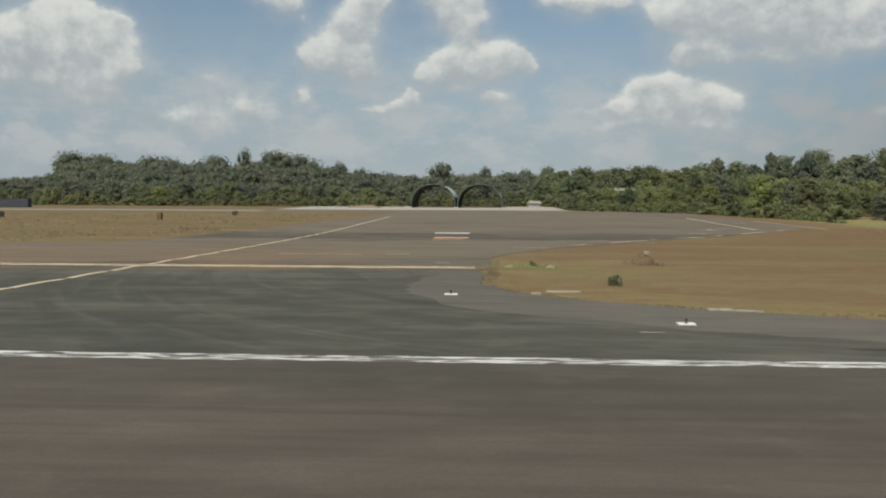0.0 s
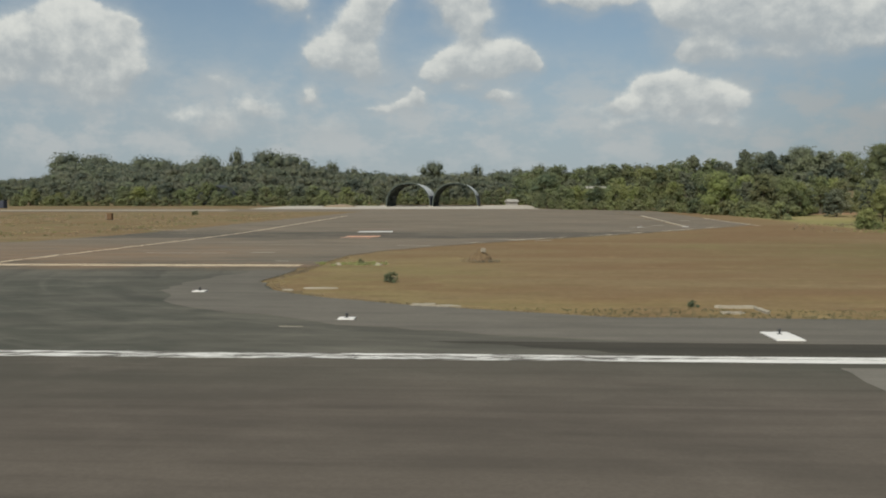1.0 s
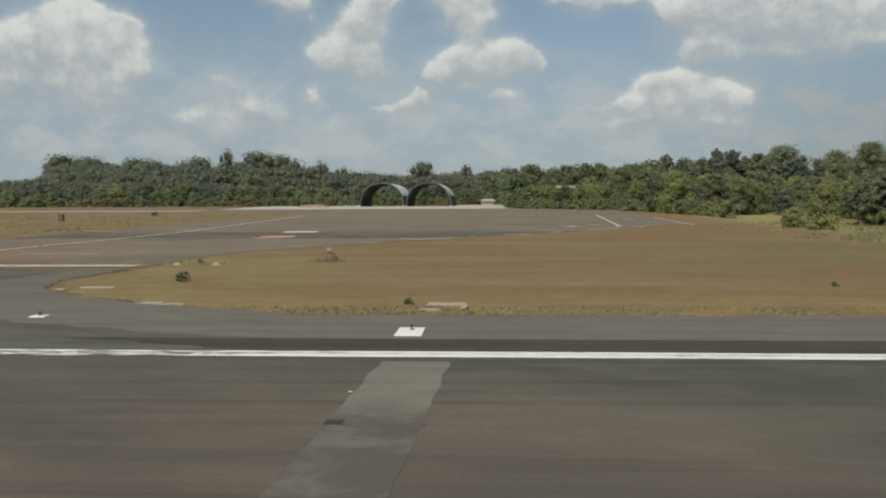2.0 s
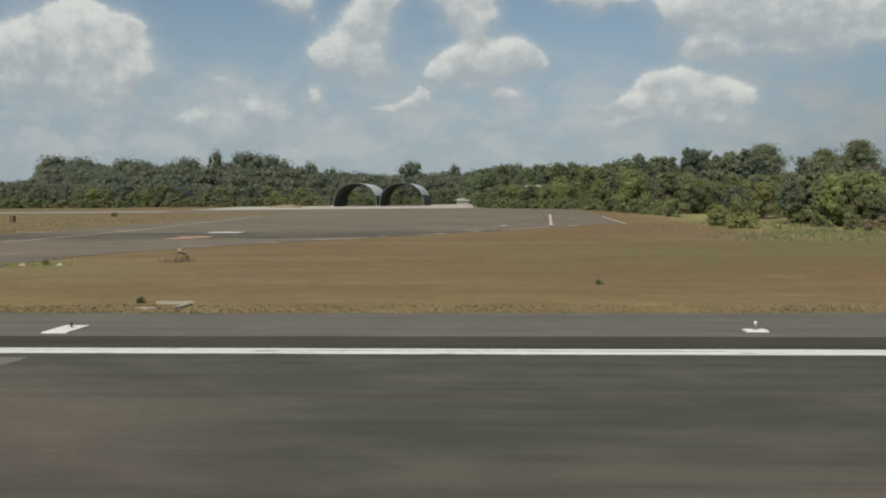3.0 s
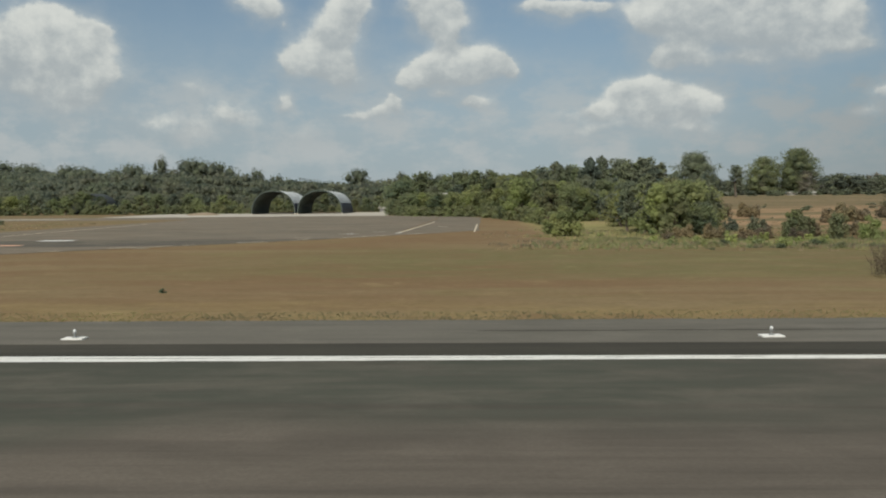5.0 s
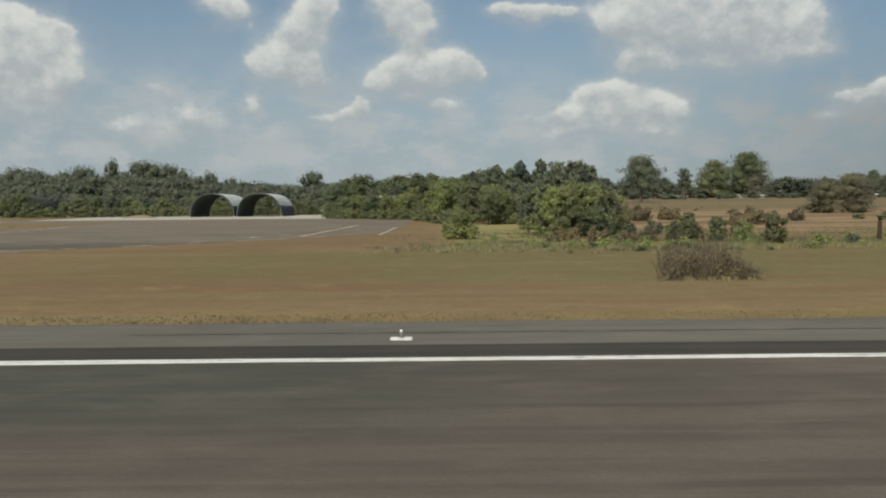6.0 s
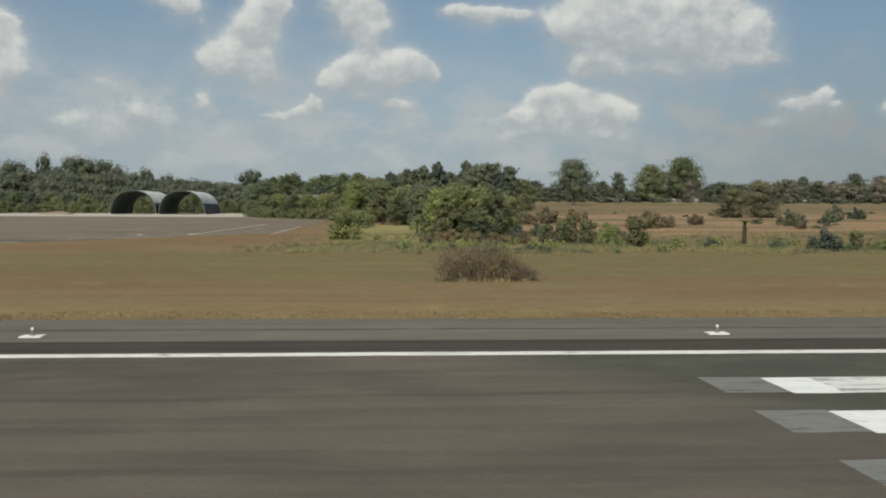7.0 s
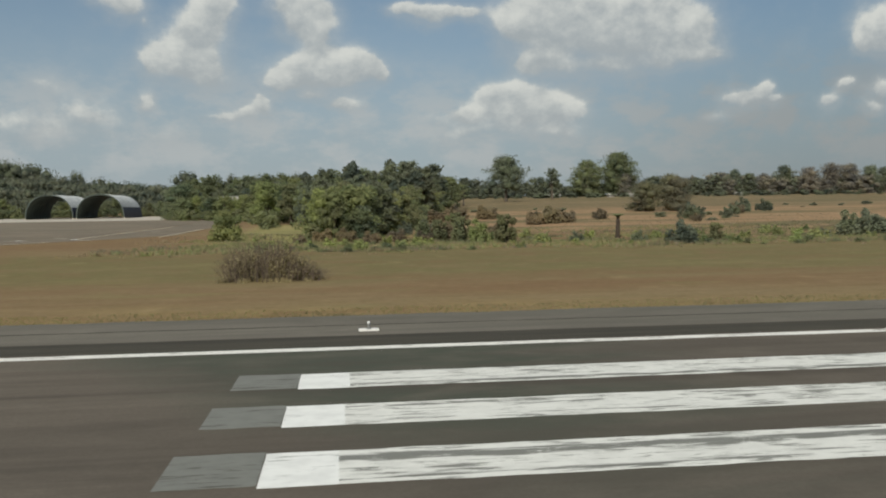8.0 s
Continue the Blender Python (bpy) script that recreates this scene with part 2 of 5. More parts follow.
def asphalt(name, light, dark, tint, streak=1.0, oil=None, swirl=False, blots=False, lost=None):
    """Old asphalt: streaks along the runway, wide stains and fine grain."""
    m, n = material(name)
    blotch = n.noise(n.scaled(n.co, 0.6, 1.0, 1), 0.55, 5.0, 0.6, 0.3)
    long_streak = n.noise(n.scaled(n.co, 0.05, 0.9, 1), 1.0, 6.0, 0.62, 0.3)
    thin = n.noise(n.scaled(n.co, 0.10, 3.2, 1), 1.0, 5.0, 0.65)
    wide = n.noise(n.scaled(n.co, 0.035, 0.07, 1), 1.0, 4.0, 0.55, 0.4)
    grain = n.noise(n.co, 14.0, 4.0, 0.7)
    if swirl:
        # tyre marks that bend from the runway into the taxiway
        x, y, z = n.xyz(n.co)[0:3]
        px, py = n.math("SUBTRACT", x, 22.0), n.math("SUBTRACT", y, 58.0)
        radius = n.math("SQRT", n.math("ADD", n.math("MULTIPLY", px, px), n.math("MULTIPLY", py, py)))
        bend = n.math("ARCTAN2", py, px)
        polar = n.vec(n.math("MULTIPLY", radius, 0.45), n.math("MULTIPLY", bend, 2.4), 0.0)
        turn_a, turn_b = n.noise(polar, 1.0, 6.0, 0.62, 0.4), n.noise(n.scaled(polar, 2.3, 1, 1), 1.0, 6.0, 0.62, 0.4)
        soil = n.noise(n.scaled(n.co, 0.10, 0.22, 1), 1.0, 6.0, 0.62)
        mottle = n.noise(n.scaled(n.co, 0.12, 0.30, 1, (6, 2, 0)), 1.0, 6.0, 0.68, 0.6)
        near = n.step(y, 60.0, 52.0)
    c = n.mix(n.step(wide, 0.40, 0.62), light, tint)
    if oil:
        x, y, z = n.xyz(n.co)[0:3]
        wave = n.math("MULTIPLY_ADD", n.math("SUBTRACT", wide, 0.5), 12.0, y)
        wave = n.math("ADD", wave, n.math("SUBTRACT", n.step(x, 22.0, 38.0, 0.0, 7.0), n.step(x, 46.0, 54.0, 0.0, 4.0)))
        zone = n.math("MULTIPLY", n.step(wave, 16.0, 20.5), n.step(n.math("MULTIPLY_ADD", n.math("SUBTRACT", blotch, 0.5), 12.0, x), 74.0, 60.0))
        c = n.mix(n.math("MULTIPLY", zone, n.math("MULTIPLY", n.step(long_streak, 0.35, 0.65, 0.55, 0.95), n.step(x, 12.0, 30.0, 0.40, 1.0))), c, oil)
        bound = n.math("MULTIPLY_ADD", n.math("SUBTRACT", blotch, 0.5), 10.0, n.math("MULTIPLY_ADD", y, 0.70, x))
        spill = n.math("MULTIPLY", n.step(bound, 95.5, 100.0), n.step(n.math("MULTIPLY_ADD", n.math("SUBTRACT", long_streak, 0.5), 14.0, x), 101.0, 92.0))
        spill = n.math("MULTIPLY", spill, n.step(y, 9.0, 15.0, 0.40, 0.85))
        c = n.mix(spill, c, oil)
        for at, wd, amount in ((16.5, 0.30, 0.75), (11.0, 0.36, 0.55)):
            off = n.math("ABSOLUTE", n.math("SUBTRACT", n.math("MULTIPLY_ADD", n.math("SUBTRACT", wide, 0.5), 2.6, y), at))
            tyre = n.math("MULTIPLY", n.step(off, wd, wd * 0.2), n.step(thin, 0.35, 0.60, 0.3, 1.0))
            c = n.mix(n.math("MULTIPLY", tyre, amount), c, dark)
    if swirl:
        c = n.mix(n.math("MULTIPLY", n.step(turn_a, 0.46, 0.66, 0.0, 0.55), near), c, dark)
        pool = n.math("MULTIPLY", n.step(n.math("MULTIPLY_ADD", n.math("SUBTRACT", blotch, 0.5), 14.0, x), 10.0, -2.0), n.step(n.math("MULTIPLY_ADD", n.math("SUBTRACT", wide, 0.5), 16.0, y), 50.0, 42.0))
        pool = n.math("MULTIPLY", pool, n.step(n.noise(n.scaled(n.co, 0.16, 0.34, 1, (2, 8, 0)), 1.0, 6.0, 0.66, 0.7), 0.38, 0.58, 0.15, 0.90))
        c = n.mix(pool, c, rgb(0.068, 0.071, 0.056))
        c = n.mix(n.math("MULTIPLY", n.step(turn_b, 0.52, 0.70, 0.0, 0.30), near), c, rgb(*[k * 1.35 for k in light[:3]]))
        c = n.mix(n.math("MULTIPLY", n.step(soil, 0.48, 0.68, 0.0, 0.75), n.step(y, 52.0, 60.0)), c, rgb(0.24, 0.165, 0.10))
        dust = n.math("MULTIPLY", n.step(y, 50.5, 54.5), n.step(y, 62.0, 57.5))
        c = n.mix(n.math("MULTIPLY", dust, n.step(soil, 0.38, 0.60, 0.15, 0.80)), c, rgb(0.245, 0.160, 0.095))
        blown = n.math("MULTIPLY", n.math("MULTIPLY", n.step(y, 56.0, 62.0), n.step(y, 92.0, 76.0)), n.step(n.math("MULTIPLY_ADD", n.math("SUBTRACT", soil, 0.5), 30.0, x), 0.0, -16.0))
        bleach = n.math("MULTIPLY", n.step(n.math("MULTIPLY_ADD", n.math("SUBTRACT", soil, 0.5), 16.0, y), 56.0, 70.0), n.step(n.noise(n.scaled(n.co, 0.05, 0.20, 1), 1.0, 6.0, 0.66, 0.5), 0.40, 0.60, 0.50, 1.0))
        c = n.mix(bleach, c, rgb(0.225, 0.180, 0.132))
        c = n.mix(n.math("MULTIPLY", blown, n.step(mottle, 0.40, 0.58, 0.15, 0.85)), c, rgb(0.262, 0.172, 0.104))
        band = n.math("MULTIPLY", n.step(n.math("MULTIPLY_ADD", n.math("SUBTRACT", soil, 0.5), 16.0, y), 100.0, 104.0), n.step(n.math("MULTIPLY_ADD", n.math("SUBTRACT", soil, 0.5), 16.0, y), 128.0, 120.0))
        c = n.mix(n.math("MULTIPLY", band, n.step(long_streak, 0.36, 0.60, 0.55, 0.95)), c, rgb(0.088, 0.078, 0.064))
        scrape = n.noise(n.scaled(n.co, 0.06, 0.45, 1, (3, 4, 0)), 1.0, 7.0, 0.70, 0.8)
        c = n.mix(n.math("MULTIPLY", n.step(scrape, 0.53, 0.64, 0.0, 0.88), n.step(y, 58.0, 75.0)), c, rgb(0.285, 0.235, 0.170))
    if blots:
        # broad soft stains and paler scuffed patches
        stain = n.noise(n.scaled(n.co, 0.10, 0.30, 1, (4, 1, 0)), 1.0, 6.0, 0.68, 0.6)
        c = n.mix(n.step(stain, 0.53, 0.70, 0.0, 0.42), c, dark)
        c = n.mix(n.step(stain, 0.46, 0.32, 0.0, 0.28), c, rgb(*[k * 1.28 for k in light[:3]]))
        scuff = n.noise(n.scaled(n.co, 0.35, 2.4, 1, (2, 6, 0)), 1.0, 7.0, 0.75, 0.8)
        c = n.mix(n.step(scuff, 0.56, 0.70, 0.0, 0.34), c, dark)
        c = n.mix(n.step(scuff, 0.40, 0.28, 0.0, 0.30), c, rgb(*[k * 1.35 for k in light[:3]]))
    c = n.mix(n.math("MULTIPLY", n.step(long_streak, 0.44, 0.62), 0.62 * streak), c, dark)
    c = n.mix(n.math("MULTIPLY", n.step(thin, 0.52, 0.72), 0.45 * streak), c, dark)
    c = n.mix(n.step(blotch, 0.42, 0.75, 0.0, 0.30), c, rgb(*[k * 1.45 for k in light[:3]]))
    c = n.mix(n.step(grain, 0.3, 0.7, 0.0, 0.35), c, rgb(*[k * 0.55 for k in light[:3]]))
    if lost:
        # the repair has worn away in places towards the middle of the runway
        y = n.xyz(n.co)[1]
        worn = n.noise(n.scaled(n.co, 0.45, 0.55, 1, (8, 3, 0)), 1.0, 5.0, 0.6, 0.5)
        gone = n.math("MULTIPLY", n.step(n.math("MULTIPLY_ADD", n.math("SUBTRACT", worn, 0.5), 6.0, y), 17.2, 15.2), n.step(worn, 0.38, 0.56, 0.35, 1.0))
        c = n.mix(gone, c, lost)
    finish(n, c, 0.95, grain, 0.01, 0.4, spec=0.12)
    return m


def paint(name, color, under, worn, fine=1.0, fade=False, ruts=()):
    """Road paint, worn through to the asphalt in patches and in scratches along x."""
    m, n = material(name)
    patch = n.noise(n.scaled(n.co, 0.8 * fine, 3.2 * fine, 1), 1.0, 8.0, 0.70, 0.6)
    scratch = n.noise(n.scaled(n.co, 0.28, 11.0, 1), 1.0, 8.0, 0.80)
    grime = n.noise(n.co, 2.2, 4.0, 0.6)
    f = n.math("ADD", n.math("MULTIPLY", patch, 0.55), n.math("MULTIPLY", scratch, 0.45))
    c = n.mix(n.step(grime, 0.35, 0.75, 0.0, 0.35), color, rgb(*[k * 0.62 for k in color[:3]]))
    if fade:
        f = n.math("ADD", f, n.step(n.xyz(n.co)[0], 24.0, 12.0, 0.0, 0.085))
    y = n.xyz(n.co)[1]
    drawn = n.noise(n.scaled(n.co, 0.05, 7.5, 1), 1.0, 7.0, 0.78, 0.2)
    for at, wide, much in ruts:
        # tyre runs that have rubbed the paint thin
        off = n.math("ABSOLUTE", n.math("SUBTRACT", n.math("MULTIPLY_ADD", n.math("SUBTRACT", patch, 0.5), 0.25, y), at))
        f = n.math("ADD", f, n.math("MULTIPLY", n.step(off, wide, wide * 0.3), n.step(drawn, 0.34, 0.58, much * 0.35, much)))
    if ruts:
        f = n.math("MULTIPLY_ADD", n.step(drawn, 0.54, 0.70), 0.05, f)
    c = n.mix(n.step(f, 0.615 - worn * 0.2, 0.665 - worn * 0.17), c, under)
    finish(n, c, 0.75, grime, 0.004, 0.3)
    return m


ASPHALT = asphalt("runway_asphalt", rgb(0.132, 0.112, 0.090), rgb(0.070, 0.061, 0.050), rgb(0.099, 0.085, 0.069), 0.66, oil=rgb(0.054, 0.067, 0.050), blots=True)
SEAL = asphalt("sealed_asphalt", rgb(0.068, 0.062, 0.049), rgb(0.043, 0.040, 0.033), rgb(0.058, 0.053, 0.042))
SHOULDER = asphalt("shoulder_asphalt", rgb(0.158, 0.144, 0.119), rgb(0.096, 0.088, 0.073), rgb(0.136, 0.125, 0.103), 0.7)
TAXI = asphalt("taxiway_asphalt", rgb(0.146, 0.136, 0.109), rgb(0.046, 0.047, 0.040), rgb(0.080, 0.078, 0.063), 0.5, swirl=True)
PATCH = asphalt("patch_asphalt", rgb(0.186, 0.172, 0.144), rgb(0.108, 0.101, 0.085), rgb(0.160, 0.149, 0.125), 0.5, blots=True, lost=rgb(0.102, 0.089, 0.073))
WHITE = paint("white_paint", rgb(0.70, 0.685, 0.64), rgb(0.10, 0.09, 0.075), 0.32, fade=True)
WHITE_WORN = paint("worn_white_paint", rgb(0.67, 0.665, 0.62), rgb(0.18, 0.18, 0.16), 0.50, ruts=((10.72, 0.26, 0.13), (9.62, 0.10, 0.07), (14.50, 0.13, 0.07), (13.15, 0.06, 0.06), (16.78, 0.20, 0.10), (18.05, 0.14, 0.05)))
WHITE_FRESH = paint("fresh_white_paint", rgb(0.75, 0.75, 0.72), rgb(0.30, 0.30, 0.28), 0.30, ruts=((10.95, 0.12, 0.10),))
GREY_PAINT = paint("faded_grey_paint", rgb(0.180, 0.182, 0.162), rgb(0.085, 0.080, 0.068), 0.42)
YELLOW = paint("yellow_paint", rgb(0.66, 0.54, 0.37), rgb(0.22, 0.165, 0.105), 0.42)
ORANGE = paint("orange_paint", rgb(0.78, 0.42, 0.26), rgb(0.66, 0.52, 0.42), 0.45)
PALE_LINE = paint("pale_worn_paint", rgb(0.62, 0.54, 0.40), rgb(0.24, 0.195, 0.14), 0.55)


def concrete_material(name, base, amount=0.4):
    m, n = material(name)
    a, b = n.noise(n.co, 0.35, 5.0, 0.6), n.noise(n.co, 6.0, 5.0, 0.65)
    c = n.mix(n.step(a, 0.35, 0.7, 0.0, amount), base, rgb(*[k * 0.6 for k in base[:3]]))
    c = n.mix(n.step(b, 0.45, 0.75, 0.0, amount), c, rgb(*[k * 0.7 for k in base[:3]]))
    finish(n, c, 0.9, b, 0.01, 0.4)
    return m


CONCRETE = concrete_material("pale_concrete", rgb(0.45, 0.41, 0.345))
PLATE = concrete_material("white_plate", rgb(0.72, 0.70, 0.66), 0.25)
SLAB = concrete_material("old_slab", rgb(0.36, 0.32, 0.245), 0.6)


def plain(name, base, rough=0.6, metal=0.0, var=0.3, scale=3.0):
    m, n = material(name)
    a = n.noise(n.co, scale, 5.0, 0.6)
    finish(n, n.mix(n.step(a, 0.35, 0.7, 0.0, var), base, rgb(*[k * 0.55 for k in base[:3]])), rough, a, 0.005, 0.2, metal)
    return m


METAL = plain("grey_metal", rgb(0.35, 0.35, 0.34), 0.45, 0.7)
BLACK = plain("black_metal", rgb(0.02, 0.02, 0.022), 0.5)
DARK_STEEL = plain("dark_blue_steel", rgb(0.050, 0.055, 0.075), 0.6, 0.0, 0.4, 0.5)
STEEL = plain("weathered_grey_steel", rgb(0.56, 0.57, 0.55), 0.55, 0.0, 0.50, 0.5)
SHELTER_DARK = plain("dark_shelter_skin", rgb(0.060, 0.068, 0.068), 0.9, 0.0, 0.5, 0.4)
GREEN_STEEL = plain("green_steel", rgb(0.085, 0.105, 0.090), 0.6, 0.0, 0.45, 0.4)
HOUSE_ROOF = plain("dusty_tin_roof", rgb(0.36, 0.34, 0.30), 0.6, 0.0, 0.35, 0.5)
MOUND = plain("grassy_earth", rgb(0.160, 0.112, 0.062), 0.95, 0.0, 0.65, 2.5)
BARK = plain("bark", rgb(0.13, 0.105, 0.08), 0.95, 0.0, 0.6, 2.0)
DRY_WOOD = plain("dry_twigs", rgb(0.128, 0.098, 0.074), 0.95, 0.0, 0.6, 3.0)
DRY_DARK = plain("dead_dark_wood", rgb(0.060, 0.046, 0.034), 0.95, 0.0, 0.5, 2.0)
RUST = plain("rusty_earth", rgb(0.15, 0.092, 0.05), 0.95, 0.0, 0.6, 2.0)
SAND = plain("sandy_earth", rgb(0.27, 0.21, 0.145), 0.95, 0.0, 0.45, 0.8)
WALL_WHITE = plain("white_wall", rgb(0.40, 0.385, 0.35), 0.8, 0.0, 0.3, 0.4)
ROOF_RED = plain("red_brown_roof", rgb(0.28, 0.13, 0.08), 0.7, 0.0, 0.35, 0.5)
GLASS = plain("frosted_lamp_glass", rgb(0.70, 0.70, 0.68), 0.15, 0.0, 0.1)
LENS_DARK = plain("dark_lamp_body", rgb(0.05, 0.05, 0.05), 0.4, 0.0, 0.2)
GLAZING = plain("dark_glazing", rgb(0.03, 0.035, 0.04), 0.1, 0.0, 0.2)


def foliage(name, a, b, c, grain=0.55, gap_shade=0.12, thin=0.48, rich=0.90):
    """Leaves: each leaf and each plant differs a little, sprays and crowns also have shade put into their colour; some
    light shines through.
    """
    m, n = material(name)
    isl = n.add("ShaderNodeNewGeometry").outputs["Random Per Island"]
    obj = n.add("ShaderNodeObjectInfo").outputs["Random"]
    big = n.noise(n.co, 0.22, 3.0, 0.5)
    col = n.mix(isl, a, b)
    col = n.mix(n.step(big, 0.35, 0.7, 0.0, 0.7), col, c)
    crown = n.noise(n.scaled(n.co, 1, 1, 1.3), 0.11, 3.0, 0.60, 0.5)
    # crown-sized random patches: leaf tone, with sunlit and gap shades painted in
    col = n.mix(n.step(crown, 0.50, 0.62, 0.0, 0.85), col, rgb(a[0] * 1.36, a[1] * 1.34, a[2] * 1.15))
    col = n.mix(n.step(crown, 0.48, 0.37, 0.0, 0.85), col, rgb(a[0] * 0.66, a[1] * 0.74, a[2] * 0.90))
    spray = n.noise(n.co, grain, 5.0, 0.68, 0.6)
    # shade between leaf sprays, painted where the bump below is low
    col = n.mix(n.step(spray, 0.56, 0.36, 0.0, gap_shade), col, rgb(a[0] * 0.35, a[1] * 0.38, a[2] * 0.42))
    tone = n.add("ShaderNodeHueSaturation")
    n.put(tone.inputs["Color"], col)
    n.put(tone.inputs["Value"], n.math("MULTIPLY_ADD", obj, 0.40, 1.26))
    tone.inputs["Saturation"].default_value = rich
    n.put(tone.inputs["Hue"], n.math("MULTIPLY_ADD", n.math("FRACT", n.math("MULTIPLY", obj, 7.3)), 0.024, 0.497))
    finish(n, tone.outputs[0], 0.85, spray, 0.35, 0.9, spec=0.1)
    tr = n.add("ShaderNodeBsdfTranslucent")
    n.put(tr.inputs[0], tone.outputs[0])
    mx = n.add("ShaderNodeMixShader")
    mx.inputs[0].default_value = thin
    out = [k for k in n.t.nodes if k.type == "OUTPUT_MATERIAL"][0]
    n.t.links.new(n.bsdf.outputs[0], mx.inputs[1]), n.t.links.new(tr.outputs[0], mx.inputs[2])
    n.t.links.new(mx.outputs[0], out.inputs[0])
    return m


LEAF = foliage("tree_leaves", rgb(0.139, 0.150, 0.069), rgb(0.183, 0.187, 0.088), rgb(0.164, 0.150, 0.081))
# the next two far leaf colours carry painted distance haze: paler, greyer, duller
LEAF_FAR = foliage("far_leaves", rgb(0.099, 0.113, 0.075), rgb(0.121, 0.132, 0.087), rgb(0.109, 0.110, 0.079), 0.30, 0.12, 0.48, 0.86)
LEAF_HAZE = foliage("hazed_far_leaves", rgb(0.107, 0.117, 0.078), rgb(0.131, 0.138, 0.093), rgb(0.119, 0.117, 0.084), 0.30, 0.12, 0.48, 0.86)
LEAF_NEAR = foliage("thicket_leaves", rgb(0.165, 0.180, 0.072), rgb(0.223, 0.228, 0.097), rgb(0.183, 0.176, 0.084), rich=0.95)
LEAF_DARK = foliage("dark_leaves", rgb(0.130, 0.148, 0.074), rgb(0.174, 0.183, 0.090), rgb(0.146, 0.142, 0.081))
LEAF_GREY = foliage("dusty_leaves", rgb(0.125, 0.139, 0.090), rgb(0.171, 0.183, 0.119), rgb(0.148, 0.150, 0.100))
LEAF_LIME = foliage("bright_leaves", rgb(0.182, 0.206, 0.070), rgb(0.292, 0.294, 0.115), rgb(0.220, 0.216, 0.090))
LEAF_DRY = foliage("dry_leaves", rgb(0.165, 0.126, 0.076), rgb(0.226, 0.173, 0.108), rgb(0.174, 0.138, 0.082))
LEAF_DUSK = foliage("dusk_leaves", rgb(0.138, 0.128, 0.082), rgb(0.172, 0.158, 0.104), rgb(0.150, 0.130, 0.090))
# brown twig colour, lightened to stand in for haze over the far belt
LEAF_MAUVE = foliage("hazed_brown_twigs", rgb(0.166, 0.147, 0.116), rgb(0.207, 0.182, 0.144), rgb(0.174, 0.155, 0.121), 0.30, 0.12, 0.48, 0.90)
GRASS = foliage("dry_grass", rgb(0.220, 0.170, 0.098), rgb(0.285, 0.225, 0.135), rgb(0.235, 0.180, 0.102))
GRASS_LUSH = foliage("lush_grass", rgb(0.165, 0.165, 0.072), rgb(0.225, 0.215, 0.100), rgb(0.190, 0.180, 0.085))
GRASS_GREEN = foliage("green_grass", rgb(0.190, 0.165, 0.080), rgb(0.240, 0.205, 0.105), rgb(0.205, 0.172, 0.088))


